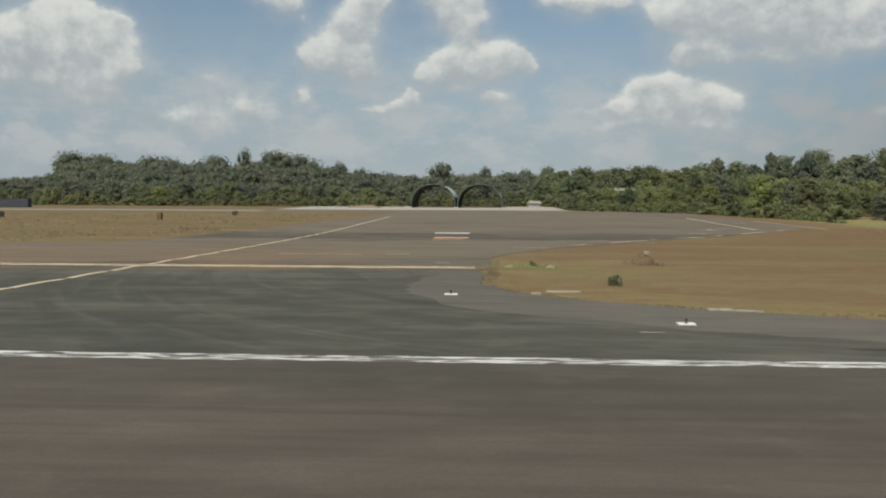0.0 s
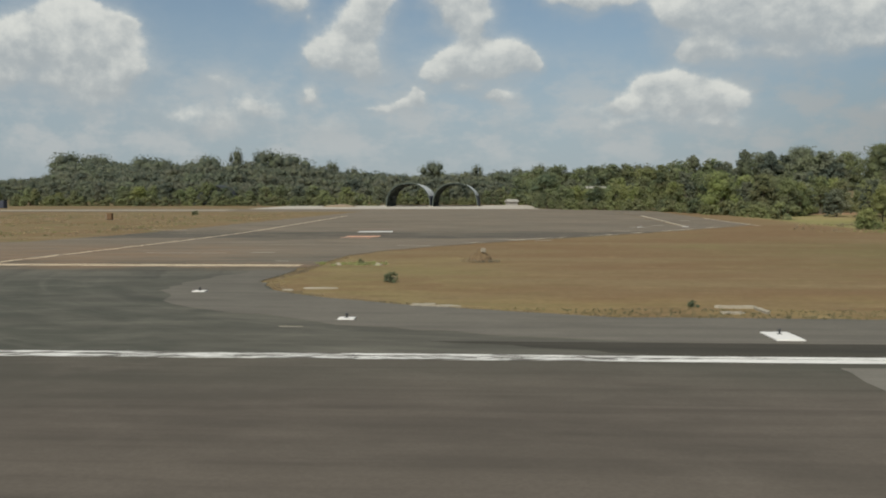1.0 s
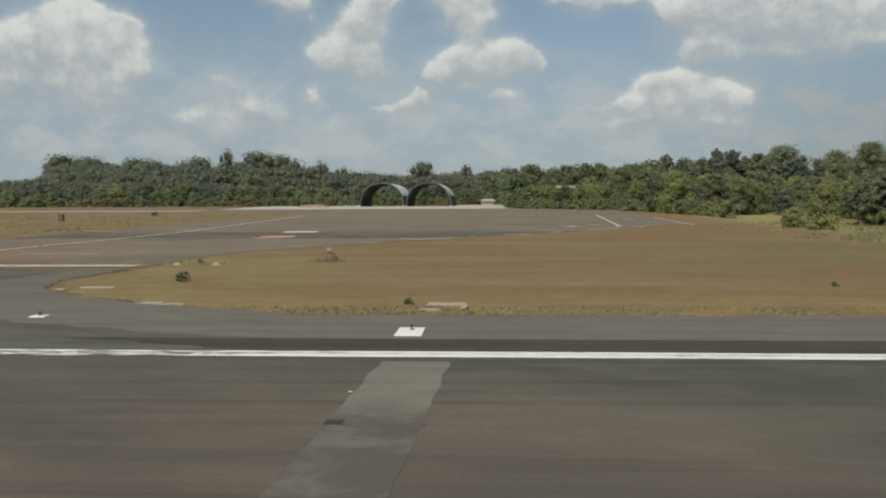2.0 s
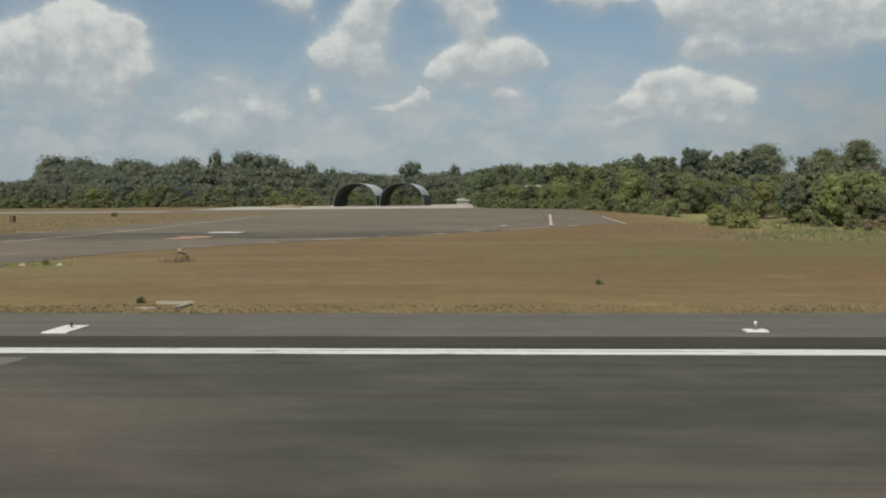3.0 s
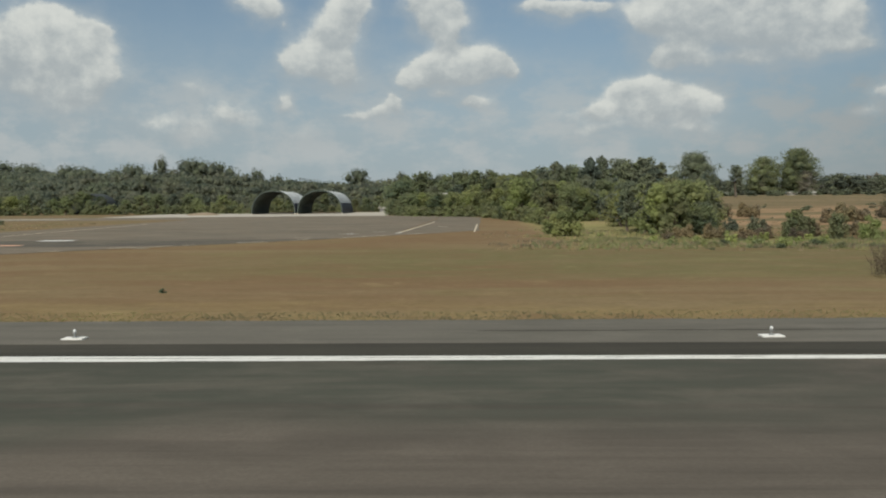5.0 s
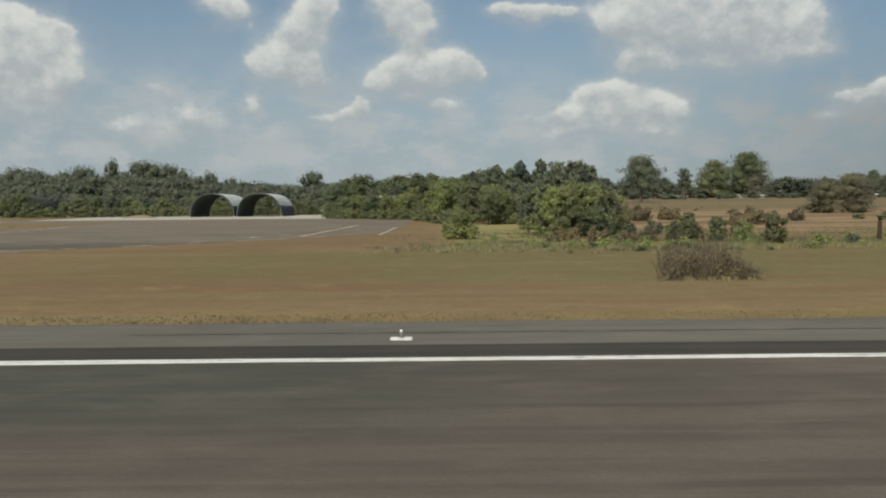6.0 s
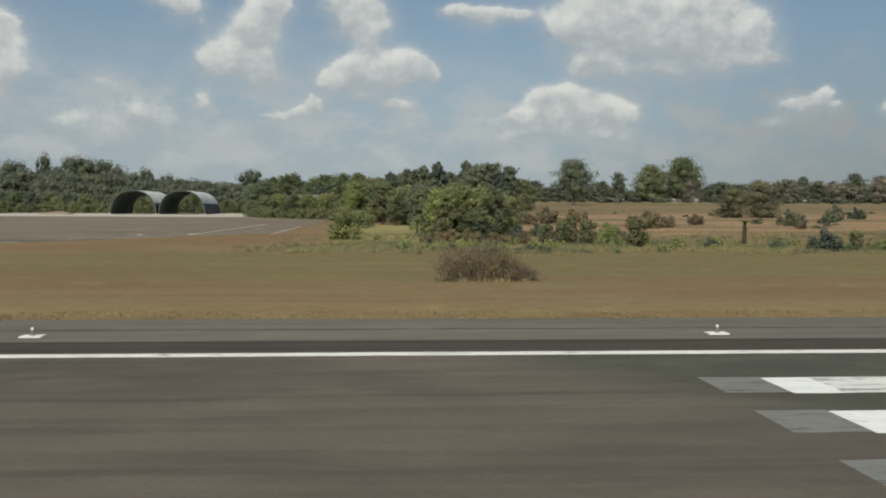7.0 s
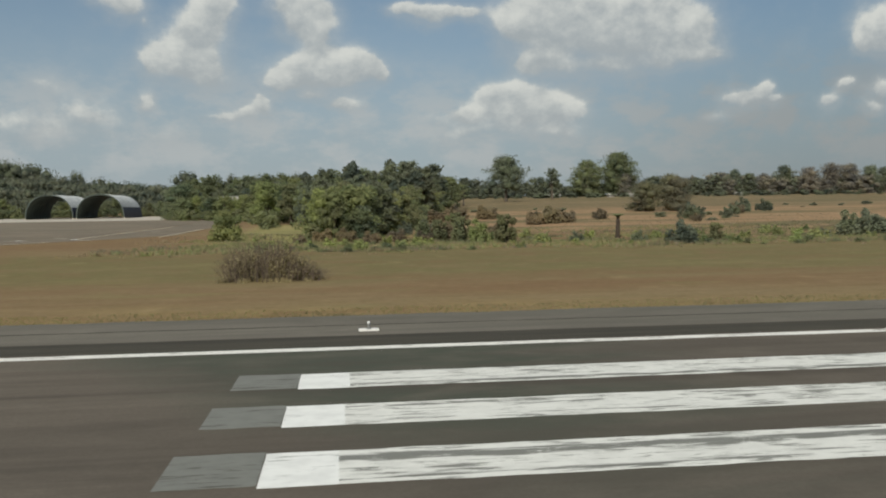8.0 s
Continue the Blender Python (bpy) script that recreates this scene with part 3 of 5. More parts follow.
def field_material():
    """Dry grassland: brown, straw and green in drifts along the runway, bare earth further out."""
    m, n = material("dry_grassland")
    x, y, z = n.xyz(n.co)[0:3]
    drift = n.noise(n.scaled(n.co, 0.030, 0.13, 1), 1.0, 5.0, 0.6, 0.4)
    mid = n.noise(n.co, 0.22, 6.0, 0.65, 0.3)
    fine = n.noise(n.co, 2.6, 6.0, 0.7)
    mown = n.noise(n.scaled(n.co, 0.05, 1.4, 1), 1.0, 5.0, 0.65)
    brown, straw = rgb(0.196, 0.124, 0.067), rgb(0.226, 0.168, 0.092)
    green, earth = rgb(0.150, 0.140, 0.060), rgb(0.39, 0.250, 0.148)
    c = n.mix(n.step(drift, 0.38, 0.64), brown, straw)
    wave = n.math("MULTIPLY_ADD", n.math("SUBTRACT", drift, 0.5), 22.0, y)
    belt = n.math("MULTIPLY", n.step(wave, 44.0, 56.0), n.step(wave, 98.0, 84.0))
    belt = n.math("MULTIPLY", belt, n.step(x, 22.0, 60.0))
    c = n.mix(n.math("MULTIPLY", belt, n.step(mid, 0.34, 0.60, 0.30, 0.95)), c, green)
    edge = n.math("MULTIPLY", n.step(wave, 40.0, 33.0), n.step(mid, 0.35, 0.65, 0.2, 0.9))
    c = n.mix(edge, c, rgb(0.262, 0.196, 0.090))
    nose = n.math("MULTIPLY", n.step(x, 20.0, 6.0), n.step(y, 72.0, 62.0))
    c = n.mix(n.math("MULTIPLY", nose, n.step(mid, 0.38, 0.58, 0.15, 0.85)), c, rgb(0.250, 0.200, 0.092))
    west = n.math("MULTIPLY", n.step(x, -15.0, -35.0), n.step(y, 78.0, 88.0))
    mottle = n.noise(n.scaled(n.co, 0.14, 0.16, 1, (1, 9, 0)), 1.0, 6.0, 0.70, 0.6)
    c = n.mix(n.math("MULTIPLY", west, n.step(mottle, 0.46, 0.60, 0.0, 0.85)), c, rgb(0.165, 0.150, 0.072))
    c = n.mix(n.math("MULTIPLY", west, n.step(mottle, 0.44, 0.32, 0.0, 0.8)), c, rgb(0.33, 0.255, 0.165))
    far = n.math("MULTIPLY", n.step(wave, 118.0, 150.0), n.step(x, 60.0, 95.0))
    c = n.mix(n.math("MULTIPLY", far, n.step(mid, 0.30, 0.60, 0.2, 0.9)), c, earth)
    lush = n.math("MULTIPLY", n.math("MULTIPLY", n.step(wave, 92.0, 100.0), n.step(wave, 215.0, 195.0)), n.math("MULTIPLY", n.step(x, 68.0, 74.0), n.step(x, 104.0, 90.0)))
    c = n.mix(n.math("MULTIPLY", lush, 0.90), c, rgb(0.300, 0.290, 0.112))
    beyond = n.math("MULTIPLY", n.step(wave, 260.0, 330.0), n.step(x, 60.0, 120.0))
    c = n.mix(n.math("MULTIPLY", beyond, n.step(drift, 0.35, 0.60, 0.35, 0.9)), c, rgb(0.130, 0.116, 0.066))
    bands = n.noise(n.scaled(n.co, 0.006, 0.055, 1), 1.0, 4.0, 0.6, 0.3)
    c = n.mix(n.math("MULTIPLY", far, n.step(bands, 0.50, 0.57, 0.0, 0.95)), c, rgb(0.130, 0.122, 0.064))
    c = n.mix(n.math("MULTIPLY", far, n.step(bands, 0.44, 0.36, 0.0, 0.7)), c, rgb(0.36, 0.262, 0.155))
    worn = n.noise(n.scaled(n.co, 0.045, 0.16, 1, (7, 3, 0)), 1.0, 6.0, 0.68, 0.8)
    c = n.mix(n.math("MULTIPLY", n.step(worn, 0.54, 0.68, 0.0, 0.75), n.step(y, 130.0, 100.0)), c, rgb(0.190, 0.118, 0.062))
    c = n.mix(n.math("MULTIPLY", n.step(worn, 0.46, 0.34, 0.0, 0.6), n.step(y, 130.0, 100.0)), c, rgb(0.200, 0.178, 0.078))
    c = n.mix(n.step(mown, 0.50, 0.72, 0.0, 0.40), c, rgb(0.17, 0.105, 0.05))
    clump = n.noise(n.scaled(n.co, 0.45, 1.1, 1, (5, 5, 0)), 1.0, 6.0, 0.72, 0.5)
    c = n.mix(n.step(clump, 0.52, 0.66, 0.0, 0.55), c, rgb(0.145, 0.112, 0.050))
    c = n.mix(n.step(clump, 0.46, 0.34, 0.0, 0.50), c, rgb(0.285, 0.210, 0.112))
    c = n.mix(n.step(fine, 0.30, 0.70, 0.0, 0.38), c, rgb(0.12, 0.085, 0.040))
    c = n.mix(n.step(mid, 0.58, 0.78, 0.0, 0.55), c, rgb(0.33, 0.25, 0.13))
    finish(n, c, 0.95, fine, 0.06, 0.7, spec=0.1)
    return m


FIELD = field_material()


# ---------------------------------------------------------------- mesh helpers
def smooth(a, b, x):
    k = min(1.0, max(0.0, (x - a) / (b - a)))
    return k * k * (3 - 2 * k)


def land(x, y):
    """Height of the ground: flat round the runway, rising gently towards the woods."""
    slope = 0.016 + 0.010 * smooth(60, 170, x)
    d = min(y, 900.0) - 115.0
    d = 10.0 * math.log1p(math.exp(d / 10.0)) if d < 200 else d
    return slope * d


def mesh_object(name, verts, faces, mat, parent=None, shade=False):
    me = bpy.data.meshes.new(name)
    me.from_pydata(verts, [], faces)
    me.materials.append(mat)
    if shade:
        me.polygons.foreach_set("use_smooth", [True] * len(me.polygons))
    me.update()
    ob = new(name, me)
    ob.parent = parent
    return ob


def part(name, bm, mat, parent=None, label="", shade=False):
    """Links a bmesh as one mesh object under a thing or a part."""
    me = bpy.data.meshes.new(name)
    bmesh.ops.recalc_face_normals(bm, faces=bm.faces)
    bm.to_mesh(me)
    bm.free()
    me.materials.append(mat)
    if shade:
        me.polygons.foreach_set("use_smooth", [True] * len(me.polygons))
    ob = new(name, me)
    ob.parent = parent
    return tagged(ob, label)


def empty(name, x, y, z, turn=0.0):
    ob = new(name)
    ob.matrix_world = pose(x, y, z, 0, 0, turn)
    ob.empty_display_size = 0.3
    return ob


def add_box(bm, x0, x1, y0, y1, z0, z1, bevel=0.0):
    m = Matrix.Translation(((x0 + x1) / 2, (y0 + y1) / 2, (z0 + z1) / 2)) @ Matrix.Diagonal((x1 - x0, y1 - y0, z1 - z0, 1))
    made = bmesh.ops.create_cube(bm, size=1.0, matrix=m)
    if bevel:
        edges = list({e for f in made["verts"] for e in f.link_edges})
        bmesh.ops.bevel(bm, geom=edges, offset=bevel, segments=2, affect="EDGES")
    return bm


def box(*args, **kw):
    return add_box(bmesh.new(), *args, **kw)


def add_tube(bm, points, radii, sides=7):
    """A tapered tube through the points."""
    rings = []
    for i, p in enumerate(points):
        p = Vector(p)
        a = Vector(points[max(0, i - 1)])
        b = Vector(points[min(len(points) - 1, i + 1)])
        q = (b - a).to_track_quat("Z", "Y").to_matrix()
        rings.append([bm.verts.new(p + q @ Vector((math.cos(k * math.tau / sides), math.sin(k * math.tau / sides), 0)) * radii[i]) for k in range(sides)])
    for r0, r1 in zip(rings, rings[1:]):
        for k in range(sides):
            bm.faces.new((r0[k], r0[(k + 1) % sides], r1[(k + 1) % sides], r1[k]))
    bm.faces.new(rings[0][::-1]), bm.faces.new(rings[-1])
    return bm


def ribbon(name, rows, mat, lift, thick=0.03, columns=10, parent=None, wobble=0.0):
    """A sheet over the land between the left and right bounds of each row (y, x0, x1), with a turned-down rim."""
    verts, faces = [], []
    n = columns + 1
    for y, x0, x1 in rows:
        for i in range(n):
            x = x0 + (x1 - x0) * i / columns
            yy = y
            if wobble and i in (0, columns):
                x += (noise.noise(Vector((0.0, y * 0.9, x0))) + 0.5 * noise.noise(Vector((5.0, y * 3.1, x0)))) * wobble
            verts.append((x, yy, land(x, yy) + lift))
    for j in range(len(rows) - 1):
        for i in range(columns):
            a = j * n + i
            faces.append((a, a + 1, a + n + 1, a + n))
    rim = [i for i in range(n)] + [j * n + columns for j in range(1, len(rows))] + \
          [(len(rows) - 1) * n + i for i in range(columns - 1, -1, -1)] + [j * n for j in range(len(rows) - 2, 0, -1)]
    base = len(verts)
    verts += [(verts[i][0], verts[i][1], verts[i][2] - thick) for i in rim]
    for k in range(len(rim)):
        k2 = (k + 1) % len(rim)
        faces.append((rim[k], base + k, base + k2, rim[k2]))
    return mesh_object(name, verts, faces, mat, parent)


def strip_x(name, x0, x1, y0, y1, mat, lift, step=0.5, ragged=0.02, thick=0.004, parent=None):
    """A painted band along x with slightly uneven edges."""
    count = max(2, int(abs(x1 - x0) / step))
    verts, faces = [], []
    for i in range(count + 1):
        x = x0 + (x1 - x0) * i / count
        a = y0 + ragged * (noise.noise(Vector((x * 0.8, y0, 1.0))) + 0.6 * noise.noise(Vector((x * 3.0, y0, 2.0))))
        b = y1 + ragged * (noise.noise(Vector((x * 0.8, y1, 3.0))) + 0.6 * noise.noise(Vector((x * 3.0, y1, 4.0))))
        for yy, dz in ((a, -thick), (a, 0), (b, 0), (b, -thick)):
            verts.append((x, yy, land(x, yy) + lift + dz))
    for i in range(count):
        k = 4 * i
        for j in range(3):
            faces.append((k + j, k + 4 + j, k + 5 + j, k + 1 + j))
    faces += [(0, 1, 2, 3), tuple(4 * count + j for j in (3, 2, 1, 0))]
    return mesh_object(name, verts, faces, mat, parent)


# ---------------------------------------------------------------- ground and pavements
def grid_lines(lo, hi, fine_lo, fine_hi, fine, coarse):
    out, k = [], lo
    while k < hi:
        out.append(k)
        k += fine if fine_lo <= k < fine_hi else coarse
    return out + [hi]


gx = grid_lines(-4000.0, 4000.0, -300, 500, 20.0, 185.0)
gy = grid_lines(-3000.0, 4500.0, -60, 700, 12.0, 140.0)
verts = [(x, y, land(x, y) - 0.005 + (0.05 * noise.noise(Vector((x * 0.05, y * 0.05, 0))) if y > 130 else 0.0)) for y in gy for x in gx]
W = len(gx)
faces = [(j * W + i, j * W + i + 1, (j + 1) * W + i + 1, (j + 1) * W + i) for j in range(len(gy) - 1) for i in range(W - 1)]
ground = tagged(mesh_object("ground", verts, faces, FIELD), "flat dry brown and greenish grass airfield", "ground", kind="structure")

runway_rows = [(y, -500.0, 600.0) for y in (-24.0, -10.0, 0.0, 8.0, 16.0, 22.85)]
tagged(ribbon("runway", runway_rows, ASPHALT, 0.030, columns=60), "worn brown-grey asphalt runway with dark streaks", "runway", kind="structure")
seal_start = ((22.85, 18.6), (23.2, 16.8), (23.6, 16.4), (24.0, 14.6), (24.4, 14.1), (24.7, 12.4), (25.0, 11.6))
seal_rows = [(y, x, 600.0) for y, x in seal_start]
tagged(ribbon("runway_edge", seal_rows, SEAL, 0.028, columns=60), "dark sealed asphalt band along the runway edge", "runway", kind="structure")
def taxi_right(y):
    """Right bound of the taxiway and apron."""
    if y < 44:
        return 1.8 + 16.5 * ((44 - y) / 13.4) ** 2.2
    if y < 64:
        return 1.2 + 0.5 * smooth(44, 64, y)
    if y < 100:
        return 1.7 + 17.4 * ((y - 64) / 36) ** 1.6
    return min(19.1 + (y - 100) * 0.80, 58.5)


def taxi_left(y):
    if y < 78:
        return -220.0
    if y < 94:
        return -220.0 + (220 - 38) * smooth(76, 92, y) ** 0.35
    return -38.0 + (y - 94) * 0.085


rows, y = [], 30.6
while y < 150:
    rows.append((y, taxi_left(y), taxi_right(y)))
    y += 0.7 if y < 46 else 2.0
rows += [(y, taxi_left(y), 46.0 + (y - 150) * 0.03) for y in range(150, 251, 5)]
taxiway = tagged(ribbon("taxiway", rows, TAXI, 0.024, columns=24, wobble=0.8), "weathered grey asphalt taxiway and apron with tyre marks", "taxiway", kind="structure")
def frayed(x, y):
    return 0.22 * noise.noise(Vector((x * 0.5, y * 0.5, 1))) + 0.12 * noise.noise(Vector((x * 1.9, y * 1.9, 2)))


along = [600.0, 400.0, 300.0, 220.0] + [170.0 - 0.6 * k for k in range(250)]
spine = [(x, 30.6) for x in along]
for k in range(1, 41):
    y = 30.6 + 21.4 * (k / 40) ** 1.6
    spine.append((taxi_right(y), y))
outer, inner = [], []
for k, (x, y) in enumerate(spine):
    (xa, ya), (xb, yb) = spine[max(0, k - 3)], spine[min(len(spine) - 1, k + 3)]
    tx, ty = xb - xa, yb - ya
    size = math.hypot(tx, ty)
    wide = (5.6 - 3.0 * smooth(36, 52, y)) * (1 + smooth(21.0, 16.0, x) * (0.16 * noise.noise(Vector((x * 0.5, y * 0.5, 3))) + 0.10 * noise.noise(Vector((x * 1.7, y * 1.7, 5)))))
    outer.append((x + frayed(x, y) * 0.6 * abs(ty) / size, y + frayed(x, y)))
    inner.append((x - ty / size * wide, y + tx / size * wide))
verts, faces = [], []
for (xa, ya), (xb, yb) in zip(outer, inner):
    verts += [(xa, ya, 0.0), (xa, ya, 0.034), (xa * 0.5 + xb * 0.5, ya * 0.5 + yb * 0.5, 0.034), (xb, yb, 0.034), (xb, yb, 0.026)]
for k in range(len(outer) - 1):
    for j in range(4):
        a = 5 * k + j
        faces.append((a, a + 1, a + 6, a + 5))
tagged(mesh_object("runway_shoulder", verts, faces, SHOULDER), "lighter grey asphalt shoulder beside the grass", "runway shoulder", kind="structure")
tagged(ribbon("taxiway_mouth", [(y, -16.0, 22.0) for y in (25.0, 27.0, 30.6)], TAXI, 0.025, columns=24), "dark stained asphalt at the taxiway mouth", "taxiway", kind="structure")
tagged(ribbon("taxiway_threshold", [(y, -500.0, x) for y, x in seal_start], TAXI, 0.025, columns=60), "stained asphalt strip where the taxiway joins the runway", "taxiway", kind="structure")
rows = [(25.0, -500.0, -16.0), (28.0, -500.0, -16.0), (30.6, -500.0, -16.0)]
tagged(ribbon("taxiway_junction", rows, TAXI, 0.025, columns=24), "weathered asphalt where the taxiway meets the runway", "taxiway", kind="structure")
rows = [(y, 46.4 + (y - 150) * 0.03, 59.6 + (y - 150) * 0.02) for y in range(150, 251, 5)]
tagged(ribbon("side_taxiway", rows, TAXI, 0.022, columns=6, wobble=0.3), "narrow weathered asphalt taxiway between yellow edge lines", "taxiway", kind="structure")
rows = [(250.0, -140.0, 60.0), (262.0, -150.0, 58.0), (275.0, -150.0, 48.0), (288.0, -130.0, 34.0)]
tagged(ribbon("apron", rows, TAXI, 0.020, columns=24, wobble=0.6), "grey asphalt apron before the hangars", "apron", kind="structure")
rows = [(y, -70.0, 30.0) for y in (288.0, 300.0, 315.0, 330.0, 345.0, 362.0)]
tagged(ribbon("hangar_apron", rows, CONCRETE, 0.035, columns=24, wobble=0.5), "pale concrete apron under the arched hangars", "apron", kind="structure")
rows = [(y, -260.0, -70.0) for y in (262.0, 270.0, 276.0)]
tagged(ribbon("concrete_road", rows, SLAB, 0.030, columns=30, wobble=0.5), "pale concrete road along the woods", "road", kind="structure")

# ---------------------------------------------------------------- markings
def edge_line(low, high):
    """One strand of the edge line, between two shares of its width."""
    verts, faces, count = [], [], 900
    for i in range(count + 1):
        x = -250 + 650 * i / count
        half = 0.42 - 0.15 * smooth(44, 68, x)
        jig = 0.05 * noise.noise(Vector((x * 0.35, low, 0))) + 0.03 * noise.noise(Vector((x * 1.7, 4, low)))
        mid = 22.32 + 0.05 * noise.noise(Vector((x * 0.09, 9, 0)))
        for yy, zz in ((mid + half * low + jig, 0.026), (mid + half * low + jig, 0.036), (mid + half * high - jig * 0.6, 0.036), (mid + half * high - jig * 0.6, 0.026)):
            verts.append((x, yy, zz))
    for i in range(count):
        for j in range(3):
            k = 4 * i + j
            faces.append((k, k + 4, k + 5, k + 1))
    return verts, faces


for low, high in ((-1.0, 0.12), (0.30, 1.0)):
    line_verts, line_faces = edge_line(low, high)
    tagged(mesh_object("runway_edge_line", line_verts, line_faces, WHITE), "white painted line along the runway edge", "line marking", kind="structure")

BARS = ((16.52, 18.36), (12.98, 14.76), (9.38, 11.22))
for (y0, y1), x0 in zip(BARS, (88.22, 88.08, 87.96)):
    bar = tagged(strip_x("threshold_bar", x0 + 1.22, 118.2, y0, y1, WHITE_WORN, 0.037, 0.4, 0.05), "long white threshold bar, scratched and worn", "runway marking", "threshold bars on the runway")
    strip_x("fresh_end", x0, x0 + 1.22, y0, y1, WHITE_FRESH, 0.037, 0.3, 0.03, parent=bar)
    tagged(strip_x("threshold_bar_ghost", x0 - 1.55, x0 - 0.02, y0 + 0.12, y1 + 0.1, GREY_PAINT, 0.036, 0.3, 0.06),
           "faded grey bar of old painted-over marking", "runway marking", "old grey marking ends")

tagged(ribbon("trench_patch", [(y, 22.2 - 0.03 * (22 - y), 24.0 - 0.03 * (22 - y)) for y in [-10 + 0.25 * k for k in range(126)]], PATCH, 0.036, 0.004, 4, wobble=0.10),
       "pale repaired trench strip across the runway", "patch", kind="structure")

for y0, y1 in ((55.5, 56.25), (56.7, 57.1)):
    tagged(strip_x("holding_line", -120, 0.7, y0, y1, YELLOW, 0.036, 0.6, 0.12), "worn yellow line across the taxiway mouth", "line marking", kind="structure")
for k in range(30):
    y = 40 + k * 5.6
    rows = [(yy, -21.95 + 0.12 * math.sin(yy), -21.55 + 0.12 * math.sin(yy)) for yy in (y, y + 1.7, y + 3.4, y + 5.0)]
    tagged(ribbon("centre_line_dash", rows, YELLOW, 0.037, 0.004, 1, wobble=0.05), "worn yellow dash of the taxiway centre line", "line marking", "taxiway centre line dashes")
rows = [(39.9 - k, -21.7 - 0.030 * k * k - 0.25, -21.7 - 0.030 * k * k + 0.15) for k in range(0, 15)]
tagged(ribbon("lead_in_line", rows[::-1], YELLOW, 0.037, 0.004, 2, wobble=0.05), "curved yellow line leading to the runway", "line marking", kind="structure")
tagged(strip_x("taxiway_stripe", -5.0, -0.7, 106.6, 109.0, ORANGE, 0.040, 0.5, 0.08), "orange painted stripe on the taxiway", "marking", "painted stripes on the taxiway")
tagged(strip_x("taxiway_stripe", -5.8, -0.8, 121.4, 124.2, WHITE_FRESH, 0.040, 0.5, 0.08), "white painted stripe on the taxiway", "marking", "painted stripes on the taxiway")
tagged(strip_x("taxiway_stripe", -5.0, -1.2, 103.0, 103.9, ORANGE, 0.040, 0.5, 0.08), "thin faded orange stripe on the taxiway", "marking", "painted stripes on the taxiway")
for x0, x1, y0, far, wd in ((45.6, 49.4, 142, 64, 0.50), (58.6, 59.6, 145, 42, 0.34)):
    rows = [(y0 + far * k / 10, x0 + (x1 - x0) * k / 10, x0 + (x1 - x0) * k / 10 + wd) for k in range(11)]
    tagged(ribbon("side_line", rows, PALE_LINE, 0.045, 0.004, 1, wobble=0.08), "pale yellow edge line of the narrow taxiway", "line marking", "narrow taxiway edge lines")
for lo, hi in ((90.5, 92.0), (97.0, 103.5), (105.0, 106.0), (112.0, 114.5), (119.0, 121.0), (126.0, 133.5), (137.5, 140.5)):
    rows = [(lo + (hi - lo) * k / 8, taxi_right(lo + (hi - lo) * k / 8) - 1.5, taxi_right(lo + (hi - lo) * k / 8) - 0.9) for k in range(9)]
    tagged(ribbon("apron_edge_line", rows, PALE_LINE, 0.041, 0.004, 1, wobble=0.25), "broken pale line along the apron edge", "line marking", kind="structure")
for x0, x1, yy, wd in ((36.0, 39.5, 139.5, 1.2), (18.5, 20.5, 96.0, 1.0), (-7.0, -5.0, 71.0, 0.8), (-2.2, -1.2, 60.5, 0.5), (6.4, 7.2, 27.6, 0.18), (-39.0, -33.5, 127.5, 1.6), (26.5, 29.5, 112.0, 1.0), (28.5, 30.5, 113.0, 0.9), (10.5, 13.0, 90.5, 0.7), (31.5, 34.0, 126.0, 0.9), (41.0, 43.2, 147.0, 1.2), (14.0, 15.6, 100.5, 0.8), (-16.0, -9.0, 70.5, 0.5), (4.0, 7.5, 84.5, 0.5), (51.5, 53.5, 172.0, 1.6), (-58, -52, 84.0, 0.6)):
    tagged(strip_x("paint_remnant", x0, x1, yy, yy + wd, SLAB, 0.041, 0.4, 0.12), "pale remnant of worn paint on asphalt", "marking", "worn paint remnants")


tagged(strip_x("shoulder_joint", 58, 160, 27.55, 27.68, SEAL, 0.039, 0.6, 0.10), "dark filled joint along the shoulder", "joint", kind="structure")
for x, y, wd in ((22.25, 9.9, 0.10), (22.9, 9.85, 0.14), (22.85, 10.2, 0.08), (21.95, 17.6, 0.045)):
    tagged(strip_x("paint_crumb", x, x + wd * 1.8, y, y + wd, WHITE_FRESH, 0.042, 0.05, 0.03), "small white crumb of paint on the patched strip", "marking", "paint crumbs")
tagged(strip_x("tar_patch", 21.95, 22.30, 14.85, 15.20, SEAL, 0.041, 0.1, 0.06), "small dark tar patch on the runway", "patch")
for x, y in ((45.9, 142.0), (38.0, 139.6)):
    tagged(strip_x("line_end", x - 0.5, x + 0.5, y, y + 1.3, WHITE_FRESH, 0.048, 0.3, 0.08), "short white end mark of a taxiway line", "marking", "white line ends")


# ---------------------------------------------------------------- runway lights and slabs
def runway_light(x, y, sx, sy, lamps):
    low = 0.68 if lamps[0][2] else 1.0
    thing = empty("runway_light", x, y, 0.026)
    part("base_plate", box(-sx / 2, sx / 2, -sy / 2, sy / 2, 0.0, 0.055, bevel=0.012), PLATE, thing, "white painted concrete base plate")
    for lx, ly, dark in lamps:
        bm = add_tube(bmesh.new(), [(lx, ly, 0.05), (lx, ly, 0.09 * low), (lx, ly, 0.10 * low), (lx, ly, 0.19 * low)], [0.09, 0.085, 0.03, 0.028], 12)
        stem = part("stem", bm, METAL if not dark else LENS_DARK, thing, "thin metal stem on a flange")
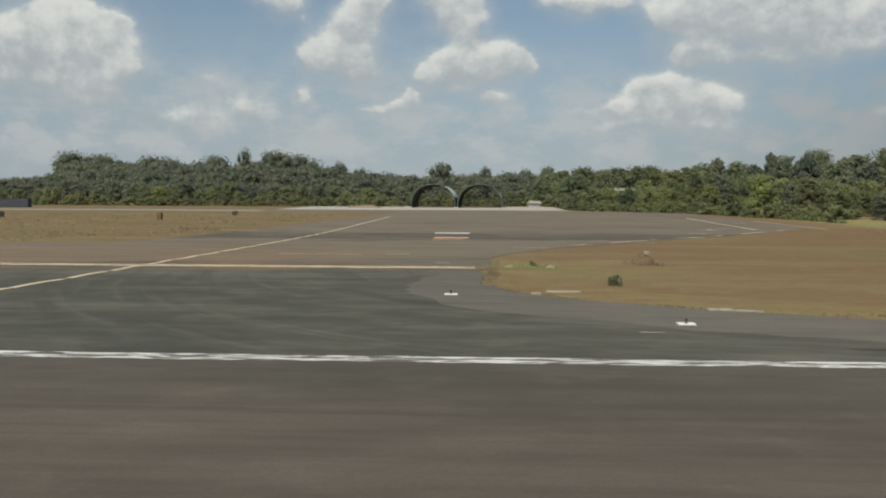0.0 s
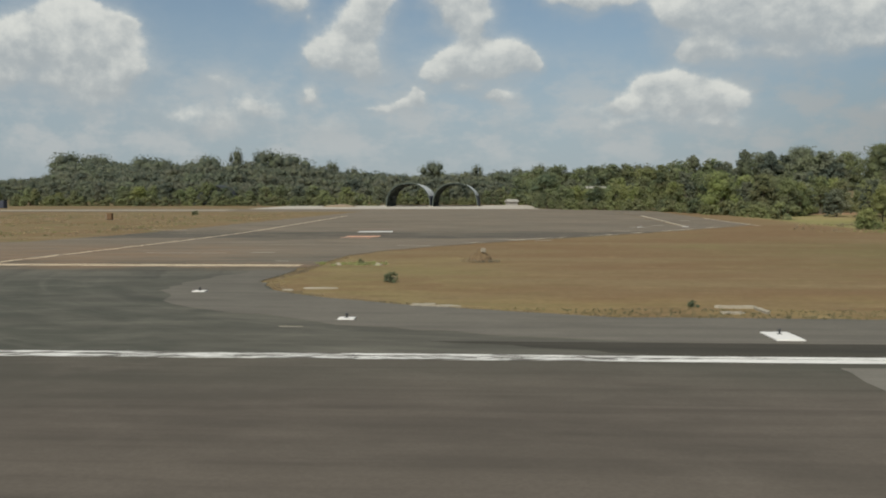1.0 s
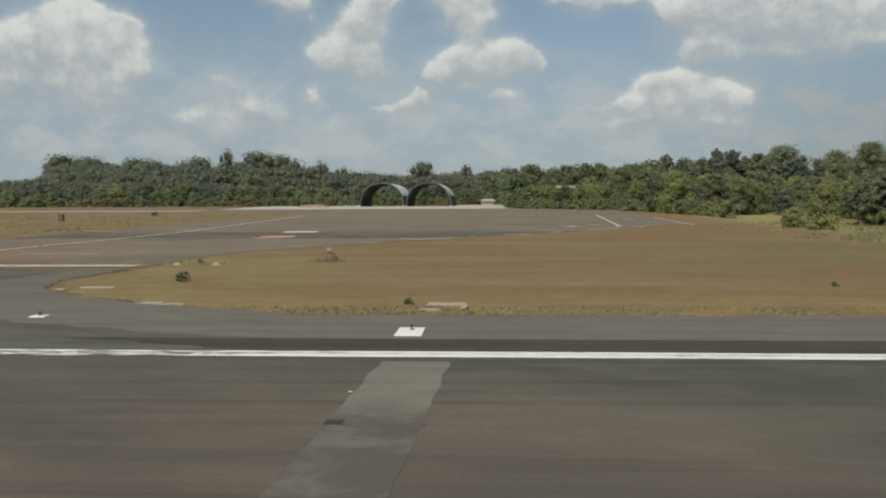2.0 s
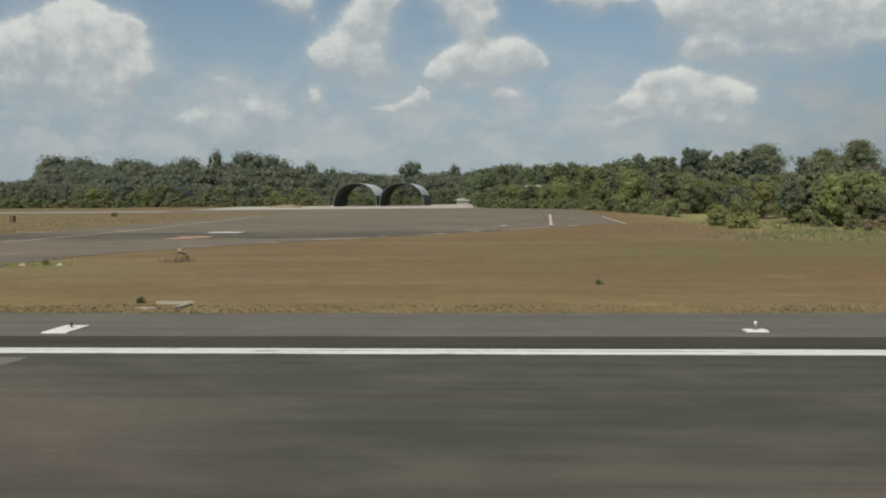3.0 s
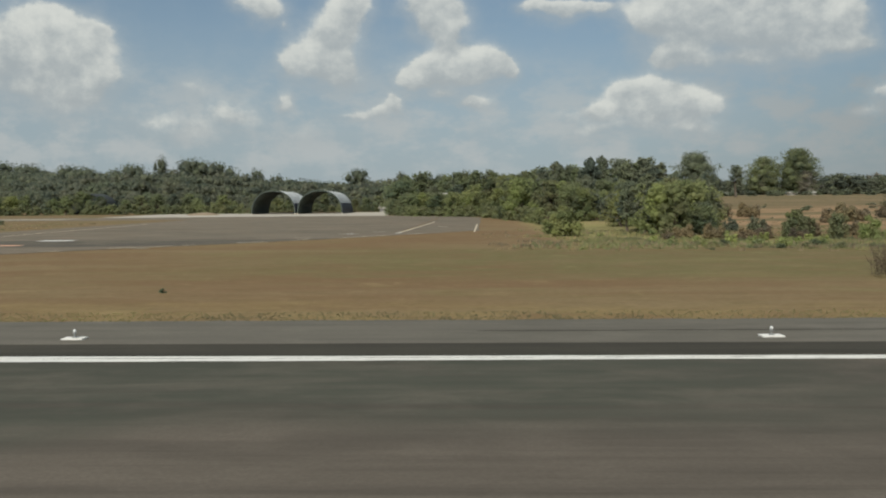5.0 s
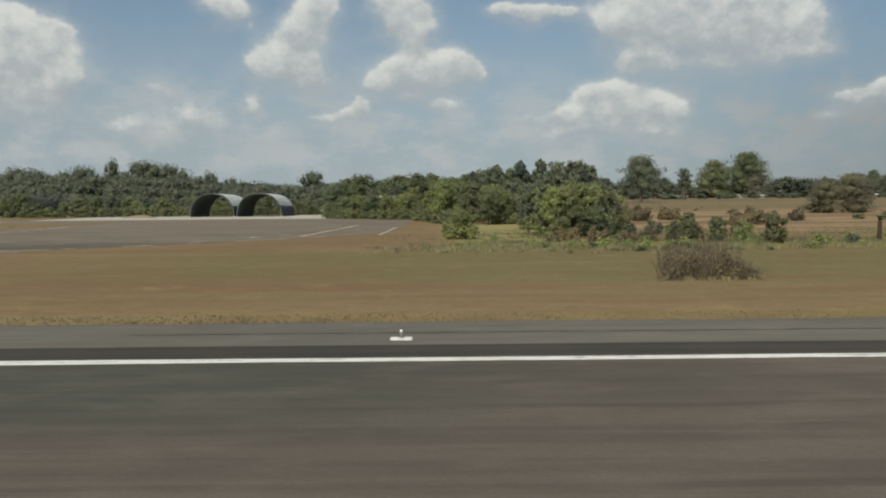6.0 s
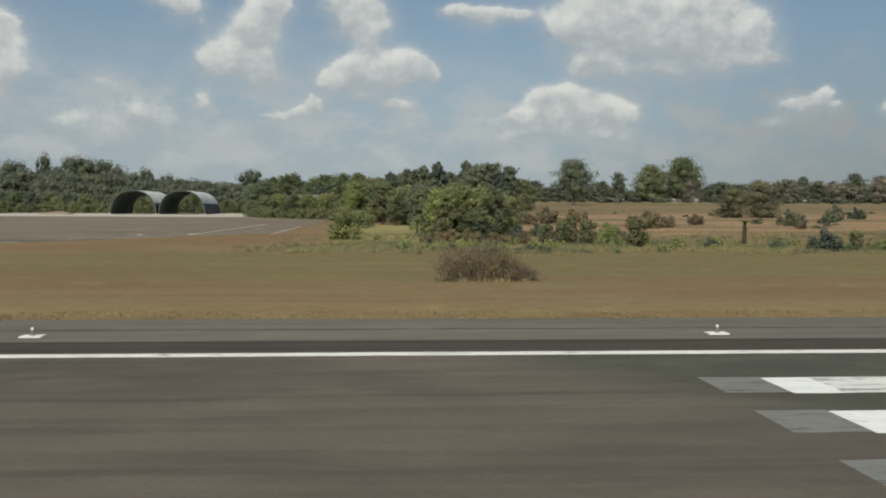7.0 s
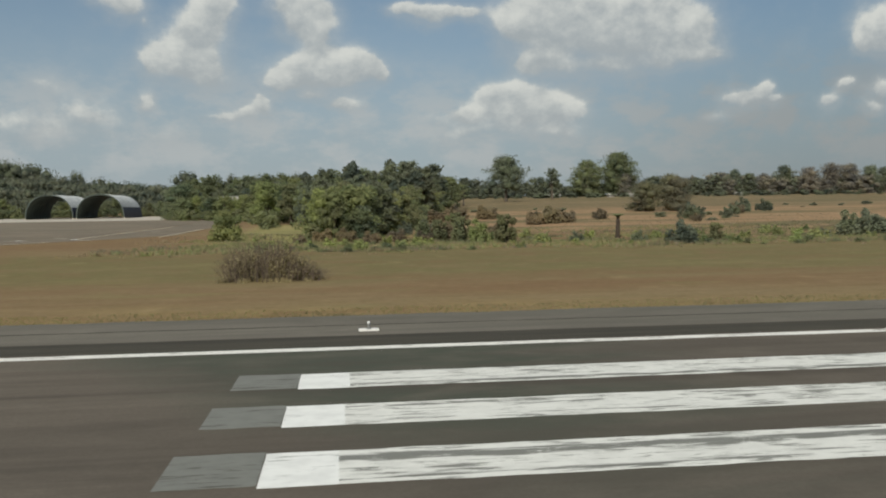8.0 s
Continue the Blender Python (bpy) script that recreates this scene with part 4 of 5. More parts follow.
        bm = add_tube(bmesh.new(), [(lx, ly, 0.185 * low), (lx, ly, 0.20 * low), (lx, ly, 0.235 * low), (lx, ly, 0.25 * low)], [0.04, 0.058, 0.058, 0.05], 12)
        part("lamp_body", bm, LENS_DARK if dark else METAL, stem)
        bm = add_tube(bmesh.new(), [(lx, ly, 0.25 * low), (lx, ly, 0.28 * low), (lx, ly, 0.315 * low), (lx, ly, 0.33 * low)], [0.048, 0.050, 0.04, 0.015], 12)
        part("lamp_glass", bm, LENS_DARK if dark else GLASS, stem, "dark lens" if dark else "frosted glass lens", shade=True)
    return thing


for x, y, dark in ((-0.2, 38.9, True), (8.35, 29.7, True), (44.85, 26.1, False), (67.35, 26.1, False), (90.2, 26.1, False)):
    tagged(runway_light(x, y, 0.60 if dark else 0.70, 0.50, [(0, 0, dark)]),
           "runway edge light with dark lamp on a white plate" if dark else "runway edge light with pale lamp on a white plate", "runway light", "runway edge lights")
tagged(runway_light(22.45, 26.25, 0.86, 1.6, [(0.02, 0.32, True)]),
       "large white plate with one dark lamp fitting", "runway light", "runway edge lights")


def broken_plate(x0, x1, y0, y1, z0, z1, seed, rough=0.3):
    """A flat slab with a chipped, uneven outline and a slightly tilted top."""
    rng = random.Random(seed)
    bm, low, high = bmesh.new(), [], []
    w, d = (x1 - x0) / 2, (y1 - y0) / 2
    for k in range(22):
        a = math.tau * k / 22
        c, s = math.cos(a), math.sin(a)
        q = 1.0 / max(abs(c), abs(s))
        r = q * (1 - rough * rng.random() ** 2)
        x, y = (x0 + x1) / 2 + w * c * r, (y0 + y1) / 2 + d * s * r
        low.append(bm.verts.new((x, y, z0)))
        high.append(bm.verts.new((x, y, z1 + rng.uniform(-0.2, 0.1) * (z1 - max(z0, 0)))))
    top = bm.verts.new(((x0 + x1) / 2, (y0 + y1) / 2, z1))
    for k in range(22):
        j = (k + 1) % 22
        bm.faces.new((low[k], low[j], high[j], high[k]))
        bm.faces.new((high[k], high[j], top))
    bm.faces.new(low[::-1])
    return bm


def concrete_slab(x0, x1, y0, y1, h, label, turn=0.0):
    thing = part("concrete_slab", broken_plate(-(x1 - x0) / 2, (x1 - x0) / 2, -(y1 - y0) / 2, (y1 - y0) / 2, -0.05, h, x0, 0.45), SLAB)
    thing.matrix_world = pose((x0 + x1) / 2, (y0 + y1) / 2, 0, 0, 0, turn)
    return tagged(thing, label, "concrete slab", "concrete slabs in the grass")


concrete_slab(4.3, 6.0, 40.7, 41.1, 0.06, "weathered concrete slab at the grass edge", 4)
concrete_slab(3.5, 4.0, 39.7, 40.1, 0.06, "small broken concrete slab at the grass edge", -8)
concrete_slab(10.2, 11.3, 33.7, 34.5, 0.07, "weathered concrete slab half hidden in grass", 2)
concrete_slab(11.1, 12.3, 33.5, 34.2, 0.05, "broken concrete slab half hidden in grass", -7)
pit = empty("drain_pit", 22.9, 32.9, 0.0)
part("rim", broken_plate(-0.55, 1.15, 0.88, 1.17, -0.05, 0.10, 3), SLAB, pit)
part("rim", broken_plate(0.90, 1.16, -0.9, 0.86, -0.05, 0.09, 4), SLAB, pit)
part("cover", broken_plate(-0.7, 0.2, -0.95, -0.35, -0.05, 0.05, 5, 0.5), SLAB, pit, "broken concrete cover")
tagged(pit, "open concrete drain pit with a broken cover", "drain pit")


# ---------------------------------------------------------------- hangars
def arch_points(w, h, n=22):
    """A low arch: steep sides and a round top."""
    out = []
    for i in range(n + 1):
        a = math.pi * i / n
        out.append((-w / 2 * math.copysign(abs(math.cos(a)) ** 0.86, math.cos(a)), h * math.sin(a) ** 0.86))
    return out


def arch_shell(w, h, thick, y0, y1, lo=0, hi=None):
    """A piece of the arched shell between two arch steps, with thickness."""
    outer, inner = arch_points(w, h), arch_points(w - 2 * thick, h - thick)
    hi = len(outer) - 1 if hi is None else hi
    bm = bmesh.new()
    rings = []
    for i in range(lo, hi + 1):
        (a, b), (c, d) = outer[i], inner[i]
        rings.append([bm.verts.new(p) for p in ((a, y0, b), (a, y1, b), (c, y1, d), (c, y0, d))])
    for r0, r1 in zip(rings, rings[1:]):
        for k in range(4):
            bm.faces.new((r0[k], r0[(k + 1) % 4], r1[(k + 1) % 4], r1[k]))
    bm.faces.new(rings[0]), bm.faces.new(rings[-1][::-1])
    return bm


def arched_hangar(x, y, w, h, length, side, top, rim, label):
    thing = empty("arched_hangar", x, y, land(x, y) + 0.03, -2.0)
    bays = 8
    for k in range(bays):
        a, b = length * k / bays + 0.05, length * (k + 1) / bays - 0.05
        part("side_panel", arch_shell(w, h, 0.14, a, b, 0, 3), side, thing, "dark corrugated lower side panel")
        part("roof_panel", arch_shell(w, h, 0.14, a, b, 3, 19), top, thing, "pale weathered roof panel")
        part("side_panel", arch_shell(w, h, 0.14, a, b, 19, 22), side, thing, "dark corrugated lower side panel")
        # separate inner shell, darkened in colour so the hangar's inside reads shaded
        part("lining", arch_shell(w - 0.30, h - 0.15, 0.08, a, b), rim, thing, "dull green inner shell added to darken the inside")
    for k in range(bays + 1):
        a = length * k / bays
        part("arch_rib", arch_shell(w - 0.02, h - 0.01, 0.30, a - 0.05, a + 0.05), rim, thing, "grey-green steel arch rib")
    for s in (-1, 1):
        part("footing", box(s * w / 2 - 0.45, s * w / 2 + 0.45, -0.3, length + 0.3, -0.4, 0.35, bevel=0.03), CONCRETE, thing, "concrete footing")
    return tagged(thing, label, "hangar", "arched hangars")


arched_hangar(-18.75, 330, 17.6, 9.3, 25, DARK_STEEL, STEEL, GREEN_STEEL, "open-ended arched steel hangar with grey roof")
arched_hangar(-0.5, 330.5, 17.9, 9.3, 25, DARK_STEEL, STEEL, GREEN_STEEL, "open-ended arched steel hangar beside its twin")


shelter = arched_hangar(-110.0, 366, 17.5, 9.2, 14, SHELTER_DARK, SHELTER_DARK, SHELTER_DARK, "dark low arched shelter half hidden by trees")
# dark wall added inside the mouth, in place of the shade there
wall = bmesh.new()
front = [wall.verts.new((x, 2.0, z)) for x, z in arch_points(16.8, 8.85)]
back = [wall.verts.new((p.co.x, 2.25, p.co.z)) for p in front]
wall.faces.new(front), wall.faces.new(back[::-1])
for k in range(len(front)):
    j = (k + 1) % len(front)
    wall.faces.new((front[k], front[j], back[j], back[k]))
part("end_wall", wall, SHELTER_DARK, shelter, "dark wall added to fill the shaded mouth")


# ---------------------------------------------------------------- plants
def unit_ball(level):
    bm = bmesh.new()
    bmesh.ops.create_icosphere(bm, subdivisions=level, radius=1.0)
    bm.verts.index_update()
    v = np.array([p.co[:] for p in bm.verts])
    f = np.array([[p.index for p in q.verts] for q in bm.faces])
    bm.free()
    return v, f


BALLS = {k: unit_ball(k) for k in (1, 2, 3)}


def lumps(rng, blobs, level, fill=0.80):
    """The dense inner foliage: an uneven, knobbly lobe for each blob."""
    ball, faces = BALLS[level]
    vs, fs, base = [], [], 0
    for x, y, z, rx, rz in blobs:
        o = Vector(rng.uniform(-50, 50, 3))
        k = np.array([1 + 0.42 * noise.noise(Vector(p) * 1.6 + o) + 0.26 * noise.noise(Vector(p) * 4.1 + o) for p in ball]) * fill
        vs.append(np.array([x, y, z]) + ball * k[:, None] * np.array([rx, rx, rz]))
        fs.append(faces + base)
        base += len(ball)
    return np.concatenate(vs), np.concatenate(fs)


def leaf_cloud(rng, blobs, count, size, flat=0.8):
    """Three-cornered leaves scattered over a set of blobs (x, y, z, rx, rz), most of them near the blobs' skin."""
    blobs = np.array(blobs)
    weight = blobs[:, 3] ** 2
    pick = rng.choice(len(blobs), count, p=weight / weight.sum())
    d = rng.normal(size=(count, 3))
    d /= np.linalg.norm(d, axis=1)[:, None]
    r = 0.42 + 0.66 * rng.uniform(0, 1, count) ** 0.75 + np.abs(rng.normal(0, 0.14, count))
    b = blobs[pick]
    p = b[:, :3] + d * r[:, None] * np.stack([b[:, 3], b[:, 3], b[:, 4]], 1)
    n = d + rng.normal(size=(count, 3)) * 0.62 + np.array([0, 0, flat * 0.45])
    n /= np.linalg.norm(n, axis=1)[:, None]
    t = np.cross(n, rng.normal(size=(count, 3)))
    t /= np.linalg.norm(t, axis=1)[:, None]
    s = np.cross(n, t)
    L = size * rng.uniform(0.6, 1.35, count)[:, None]
    Wd = L * rng.uniform(0.55, 0.9, count)[:, None]
    return np.stack([p - t * L * 0.8 + s * Wd, p - t * L * 0.8 - s * Wd, p + t * L], 1).reshape(-1, 3)


def tri_mesh(name, v, f, mat, soft=0):
    """A mesh of triangles; the first `soft` of them are smoothly shaded."""
    me = bpy.data.meshes.new(name)
    k = len(f)
    me.vertices.add(len(v))
    me.vertices.foreach_set("co", np.asarray(v, np.float32).ravel())
    me.loops.add(3 * k)
    me.loops.foreach_set("vertex_index", np.asarray(f, np.int32).ravel())
    me.polygons.add(k)
    me.polygons.foreach_set("loop_start", np.arange(0, 3 * k, 3, dtype=np.int32))
    me.polygons.foreach_set("use_smooth", np.arange(k) < soft)
    me.materials.append(mat)
    me.update(calc_edges=True)
    me.validate()
    return me


def foliage_arrays(rng, blobs, leaves, size, level=2, fill=0.80, cores=None):
    """Inner lobes and loose leaves together: vertices, triangles and the number of lobe triangles."""
    lv, lf = lumps(rng, blobs if cores is None else cores, level, fill)
    cv = leaf_cloud(rng, blobs, leaves, size)
    return np.concatenate([lv, cv]), np.concatenate([lf, np.arange(len(cv)).reshape(-1, 3) + len(lv)]), len(lf)


def in_material(arrays, mat):
    v, f, soft = arrays
    return v, f, mat, soft


def quads_mesh(name, v, mat):
    me = bpy.data.meshes.new(name)
    k = len(v) // 4
    me.vertices.add(len(v))
    me.vertices.foreach_set("co", v.astype(np.float32).ravel())
    me.loops.add(4 * k)
    me.loops.foreach_set("vertex_index", np.arange(4 * k, dtype=np.int32))
    me.polygons.add(k)
    me.polygons.foreach_set("loop_start", np.arange(0, 4 * k, 4, dtype=np.int32))
    me.materials.append(mat)
    me.update(calc_edges=True)
    me.validate()
    return me


def tree(name, seed, h, w, mat, leaves, size, trunk=0.35, low=0.25, lobes=14, squash=0.7):
    """A tapered trunk with limbs, and a crown of leaf clumps round the limbs' ends. Height h, crown width w."""
    rng = np.random.default_rng(seed)
    thing = empty(name, 0, 0, 0)
    blobs, tips, cores = [], [], []
    for k in range(lobes):
        a = k * 2.4 + rng.uniform(-0.5, 0.5)
        f = (k + 0.5) / lobes
        z = h * (low + (0.93 - low) * f)
        spread = w / 2 * math.sqrt(max(0.05, 1 - ((f - 0.35) / 0.72) ** 2)) * rng.uniform(0.35, 0.85) * (1 - 0.75 * f ** 4)
        br = w * rng.uniform(0.13, 0.20)
        c = (spread * math.cos(a), spread * math.sin(a), min(z, h - br * squash))
        tips.append(c)
        blobs.append((*c, br, br * squash))
        if k % 2 == 0:
            cores.append((c[0] * 0.8, c[1] * 0.8, c[2] * 0.97, br * 1.5, br * squash * 1.5))
        for q in range(4):
            o = rng.normal(size=3) * br * 0.75
            s = br * rng.uniform(0.35, 0.75)
            blobs.append((c[0] + o[0], c[1] + o[1], min(c[2] + o[2] * 0.7, h - s * 0.7), s, s * squash))
    lean = rng.uniform(-0.06, 0.06, 2) * h
    fork = (lean[0] * 0.5, lean[1] * 0.5, h * max(0.18, low * 0.9))
    bm = bmesh.new()
    r = trunk * h / 12
    add_tube(bm, [(0, 0, -0.3), (lean[0] * 0.2, lean[1] * 0.2, fork[2] * 0.5), fork, (lean[0], lean[1], h * 0.72)], [r * 1.4, r, r * 0.8, r * 0.25], 8)
    for k, c in enumerate(tips[::2]):
        midp = (fork[0] * 0.5 + c[0] * 0.5, fork[1] * 0.5 + c[1] * 0.5, fork[2] * 0.4 + c[2] * 0.6)
        add_tube(bm, [fork, midp, c], [r * 0.5, r * 0.32, r * 0.1], 5)
    part("trunk", bm, BARK, thing)
    crown = new("crown", tri_mesh("crown", *in_material(foliage_arrays(rng, blobs, leaves, size, 1, 0.56, cores), mat)))
    crown.parent = thing
    return thing


def shrub(name, seed, h, w, mat, leaves, size):
    rng = np.random.default_rng(seed)
    thing = empty(name, 0, 0, 0)
    bm, blobs = bmesh.new(), []
    for k in range(13):
        a, rr = k * 2.4 + rng.uniform(-0.4, 0.4), w / 2 * math.sqrt((k + 0.4) / 13) * rng.uniform(0.55, 1.1)
        zt = h * rng.uniform(0.30, 0.97) * (1 - 0.35 * (rr / (w / 2)) ** 2)
        tip = (rr * math.cos(a), rr * math.sin(a), zt)
        add_tube(bm, [(tip[0] * 0.15, tip[1] * 0.15, -0.1), (tip[0] * 0.6, tip[1] * 0.6, zt * 0.5), tip], [0.04 * h / 3, 0.03 * h / 3, 0.01], 5)
        br = w * rng.uniform(0.07, 0.17)
        blobs.append((*tip, br, min(br * 0.9, zt * 0.8, (h - zt) + 0.15)))
        blobs.append((tip[0] * 1.05, tip[1] * 1.05, zt * 0.45, br, zt * 0.45))
    part("stem", bm, BARK, thing)
    crown = new("foliage", tri_mesh("foliage", *in_material(foliage_arrays(rng, blobs, leaves, size, 1, 0.42), mat)))
    crown.parent = thing
    return thing


def stand(thing, x, y, turn=0.0, scale=1.0, sink=0.0, tall=1.0):
    thing.matrix_world = pose(x, y, land(x, y) - sink, 0, 0, turn) @ Matrix.Diagonal((scale, scale, scale * tall, 1))
    return thing


def stand_copy(thing, x, y, turn=0.0, scale=1.0, sink=0.0, tall=1.0):
    ob = copy_thing(thing, pose(0, 0, 0))
    return stand(ob, x, y, turn, scale, sink, tall)


LAB = {"wood": "leafy green tree at the edge of the woods", "dark": "dark green broad-crowned tree in the woods",
       "grey": "dusty grey-green tree in the woods", "near": "dense green thicket tree beside the field",
       "slender": "slender grey-green tree standing above the thicket"}
KINDS = ((14, 10, LEAF, "wood"), (15, 9, LEAF_DARK, "dark"), (13, 11, LEAF_DARK, "dark"), (12, 9, LEAF_GREY, "grey"),
         (15, 8, LEAF, "wood"), (12, 10, LEAF_NEAR, "near"), (14, 7, LEAF_GREY, "grey"), (11, 10, LEAF_NEAR, "near"), (15, 5.6, LEAF_GREY, "slender"))
protos = []
for k, (h, wd, mat, lab) in enumerate(KINDS):
    t = tree("tree", 11 + k, h, wd, mat, 3900, 0.285, low=(0.10, 0.2, 0.12, 0.16, 0.25, 0.08, 0.3, 0.06, 0.22)[k], lobes=22)
    tagged(t, LAB[lab], "tree", "trees of the woods")
    protos.append((t, h))

plots = random.Random(4)
used = [False] * len(protos)


def plant(x, y, h, pick=None):
    k = plots.randrange(8) if pick is None else pick
    t, h0 = protos[k]
    wide = plots.uniform(0.9, 1.3)
    args = (x, y, plots.uniform(0, 360), h / h0 * wide, 0.2, 1 / wide)
    if used[k]:
        return stand_copy(t, *args)
    used[k] = True
    return stand(t, *args)


def woodland(name, spots, mat, label, seed, leaves, size, low=0.10, wide=1.0, lobes=10, level=1):
    """Far woods as one mesh: crowns of several shapes, turned and scaled."""
    rng = np.random.default_rng(seed)
    shapes = []
    for k in range(8):
        blobs = []
        for q in range(lobes):
            f, a = (q + 0.5) / lobes, q * 2.4 + rng.uniform(-0.6, 0.6)
            rr = 0.40 * math.sqrt(max(0.05, 1 - ((f - 0.35) / 0.75) ** 2)) * rng.uniform(0.25, 1.0)
            b = rng.uniform(0.16, 0.26)
            blobs.append((rr * math.cos(a), rr * math.sin(a), min(low + (0.95 - low) * f, 1 - b * 0.8), b, b * 0.8))
        shapes.append(foliage_arrays(rng, blobs, leaves, size / 15.0, level, 0.58))
    soft_v, soft_f, hard_f, base = [], [], [], 0
    for x, y, h in spots:
        v, f, soft = shapes[rng.integers(8)]
        a, wd = rng.uniform(0, math.tau), h * wide * rng.uniform(0.75, 1.15)
        c, s = math.cos(a), math.sin(a)
        soft_v.append(np.stack([x + (v[:, 0] * c - v[:, 1] * s) * wd, y + (v[:, 0] * s + v[:, 1] * c) * wd, land(x, y) - 0.3 + v[:, 2] * h], 1))
        soft_f.append(f[:soft] + base)
        hard_f.append(f[soft:] + base)
        base += len(v)
    faces = np.concatenate(soft_f + hard_f)
    ob = new(name, tri_mesh(name, np.concatenate(soft_v), faces, mat, sum(len(k) for k in soft_f)))
    return tagged(ob, label, "woods", kind="stuff")


# the woods behind the hangars, front row, then the taller rows behind
x = -250.0
while x < 36:
    hidden = -34 < x < 32
    plant(x, (372 if hidden else 352) + plots.uniform(0, 16) + (32 if -125 < x < -99 else 0), plots.uniform(5.5, 9.5))
    x += plots.uniform(5.0, 8.5)
# the wooded rise behind them: its skyline (x, y, height of the trees) and lower rows before it
RIDGE = ((-596, 950, 22.7), (-515, 950, 23.8), (-486, 950, 28.3), (-470, 944, 42.4), (-400, 873, 39.6), (-321, 783, 34.4), (-255, 720, 33.0), (-220, 720, 34.0), (-186, 720, 32.1), (-142, 720, 29.8), (-113, 720, 26.2), (-83, 720, 23.3), (-50, 720, 22.7), (2, 720, 23.7), (50, 720, 24.8), (97, 720, 25.1), (145, 720, 24.6))
rows_back = ([], [], [])
for back, share, near in ((0.57, 0.36, 2.6), (0.72, 0.58, 3.0), (0.86, 0.82, 3.4), (1.0, 1.0, 3.4)):
    x = RIDGE[0][0]
    while x < RIDGE[-1][0]:
        y, top = (np.interp(x, [k[0] for k in RIDGE], [k[m] for k in RIDGE]) for m in (1, 2))
        f = back * plots.uniform(0.965, 1.035)
        if y * f > 384:
            rows_back[plots.randrange(3)].append((x * f, y * f, top * share * plots.uniform(0.78, 1.02)))
        x += plots.uniform(0.7, 1.3) * near / back
tops = ((-450, 916, 50.5), (-392, 856, 45.4), (-290, 737, 38.0), (-267, 712, 35.2), (-228, 712, 37.6), (-202, 712, 44.1), (-178, 712, 42.3), (-156, 712, 38.7), (-120, 712, 32.6), (-103, 712, 27.2), (-35, 712, 31.8), (2, 712, 29.0), (36, 712, 27.2), (54, 712, 29.7))
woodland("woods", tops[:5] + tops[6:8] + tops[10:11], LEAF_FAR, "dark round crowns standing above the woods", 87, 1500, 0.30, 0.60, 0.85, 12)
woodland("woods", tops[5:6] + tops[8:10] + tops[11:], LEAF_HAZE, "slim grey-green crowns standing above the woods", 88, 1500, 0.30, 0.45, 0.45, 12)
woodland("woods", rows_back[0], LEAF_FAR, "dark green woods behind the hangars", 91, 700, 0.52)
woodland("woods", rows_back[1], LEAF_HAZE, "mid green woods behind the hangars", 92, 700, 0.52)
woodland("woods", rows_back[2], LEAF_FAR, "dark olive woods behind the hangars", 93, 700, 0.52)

under = []
x = -260.0
while x < 34:
    if not -33 < x < 30:
        low_part = -122 < x < -102
        under.append((x, 347 + plots.uniform(0, 10), plots.uniform(1.4, 3.4) if low_part else plots.uniform(2.2, 5.0)))
    elif x > -50:
        under.append((x, 370 + plots.uniform(0, 8), plots.uniform(2.2, 4.5)))
    x += plots.uniform(0.9, 2.0)
woodland("undergrowth", under, LEAF, "low green undergrowth along the woods", 97, 400, 0.84, 0.0, 1.2, 5)

# the woods that come forward on the other side of the apron
WOOD = [(31, 304), (40, 274), (63, 258), (72, 205), (76, 160), (80, 134), (91, 128), (99, 150), (107, 190), (114, 255), (128, 320), (150, 400), (60, 420), (26, 410)]


def inside(x, y, poly):
    hit = False
    for (x0, y0), (x1, y1) in zip(poly, poly[1:] + poly[:1]):
        if (y0 > y) != (y1 > y) and x < (x1 - x0) * (y - y0) / (y1 - y0) + x0:
            hit = not hit
    return hit


def clearing(x, y):
    return y < 195 and 74.0 < x < 85.0 + (y - 125) * 0.045


placed = []
for tries in range(6000):
    x, y = plots.uniform(18, 150), plots.uniform(126, 420)
    gap = 3.8 + (y - 126) * 0.012
    roof = 40 < x < 57 and 292 < y < 312
    if roof or clearing(x, y) or len(placed) >= 175 or not inside(x, y, WOOD) or any((x - a) ** 2 + (y - b) ** 2 < gap ** 2 for a, b in placed):
        continue
    placed.append((x, y))
    h = (6.2 + 4.6 * smooth(130, 240, y) + 3.4 * smooth(240, 400, y)) * plots.uniform(0.70, 1.12)
    if 34 < x < 62 and y < 300:
        h = min(h, 8.0)
    plant(x, y, h, pick=plots.choice([0, 4, 5, 7, 5, 2]) if y < 170 else (plots.choice([1, 2, 3]) if x < 50 else None))

for x, y, h, k in ((-119.5, 357, 7.4, 2), (-116, 361, 8.6, 1), (-103.5, 356, 6.6, 2), (-100.5, 360, 8.4, 1), (-109, 361.5, 10.6, 2)):
    plant(x, y, h, pick=k)
for x, y, h in ((42.0, 288, 8.2), (46.2, 286, 7.2), (50.0, 287, 7.4), (54.0, 288, 7.0), (57.5, 290, 8.6), (48.0, 280, 6.0), (52.5, 281, 5.6)):
    plant(x, y, h, pick=5)

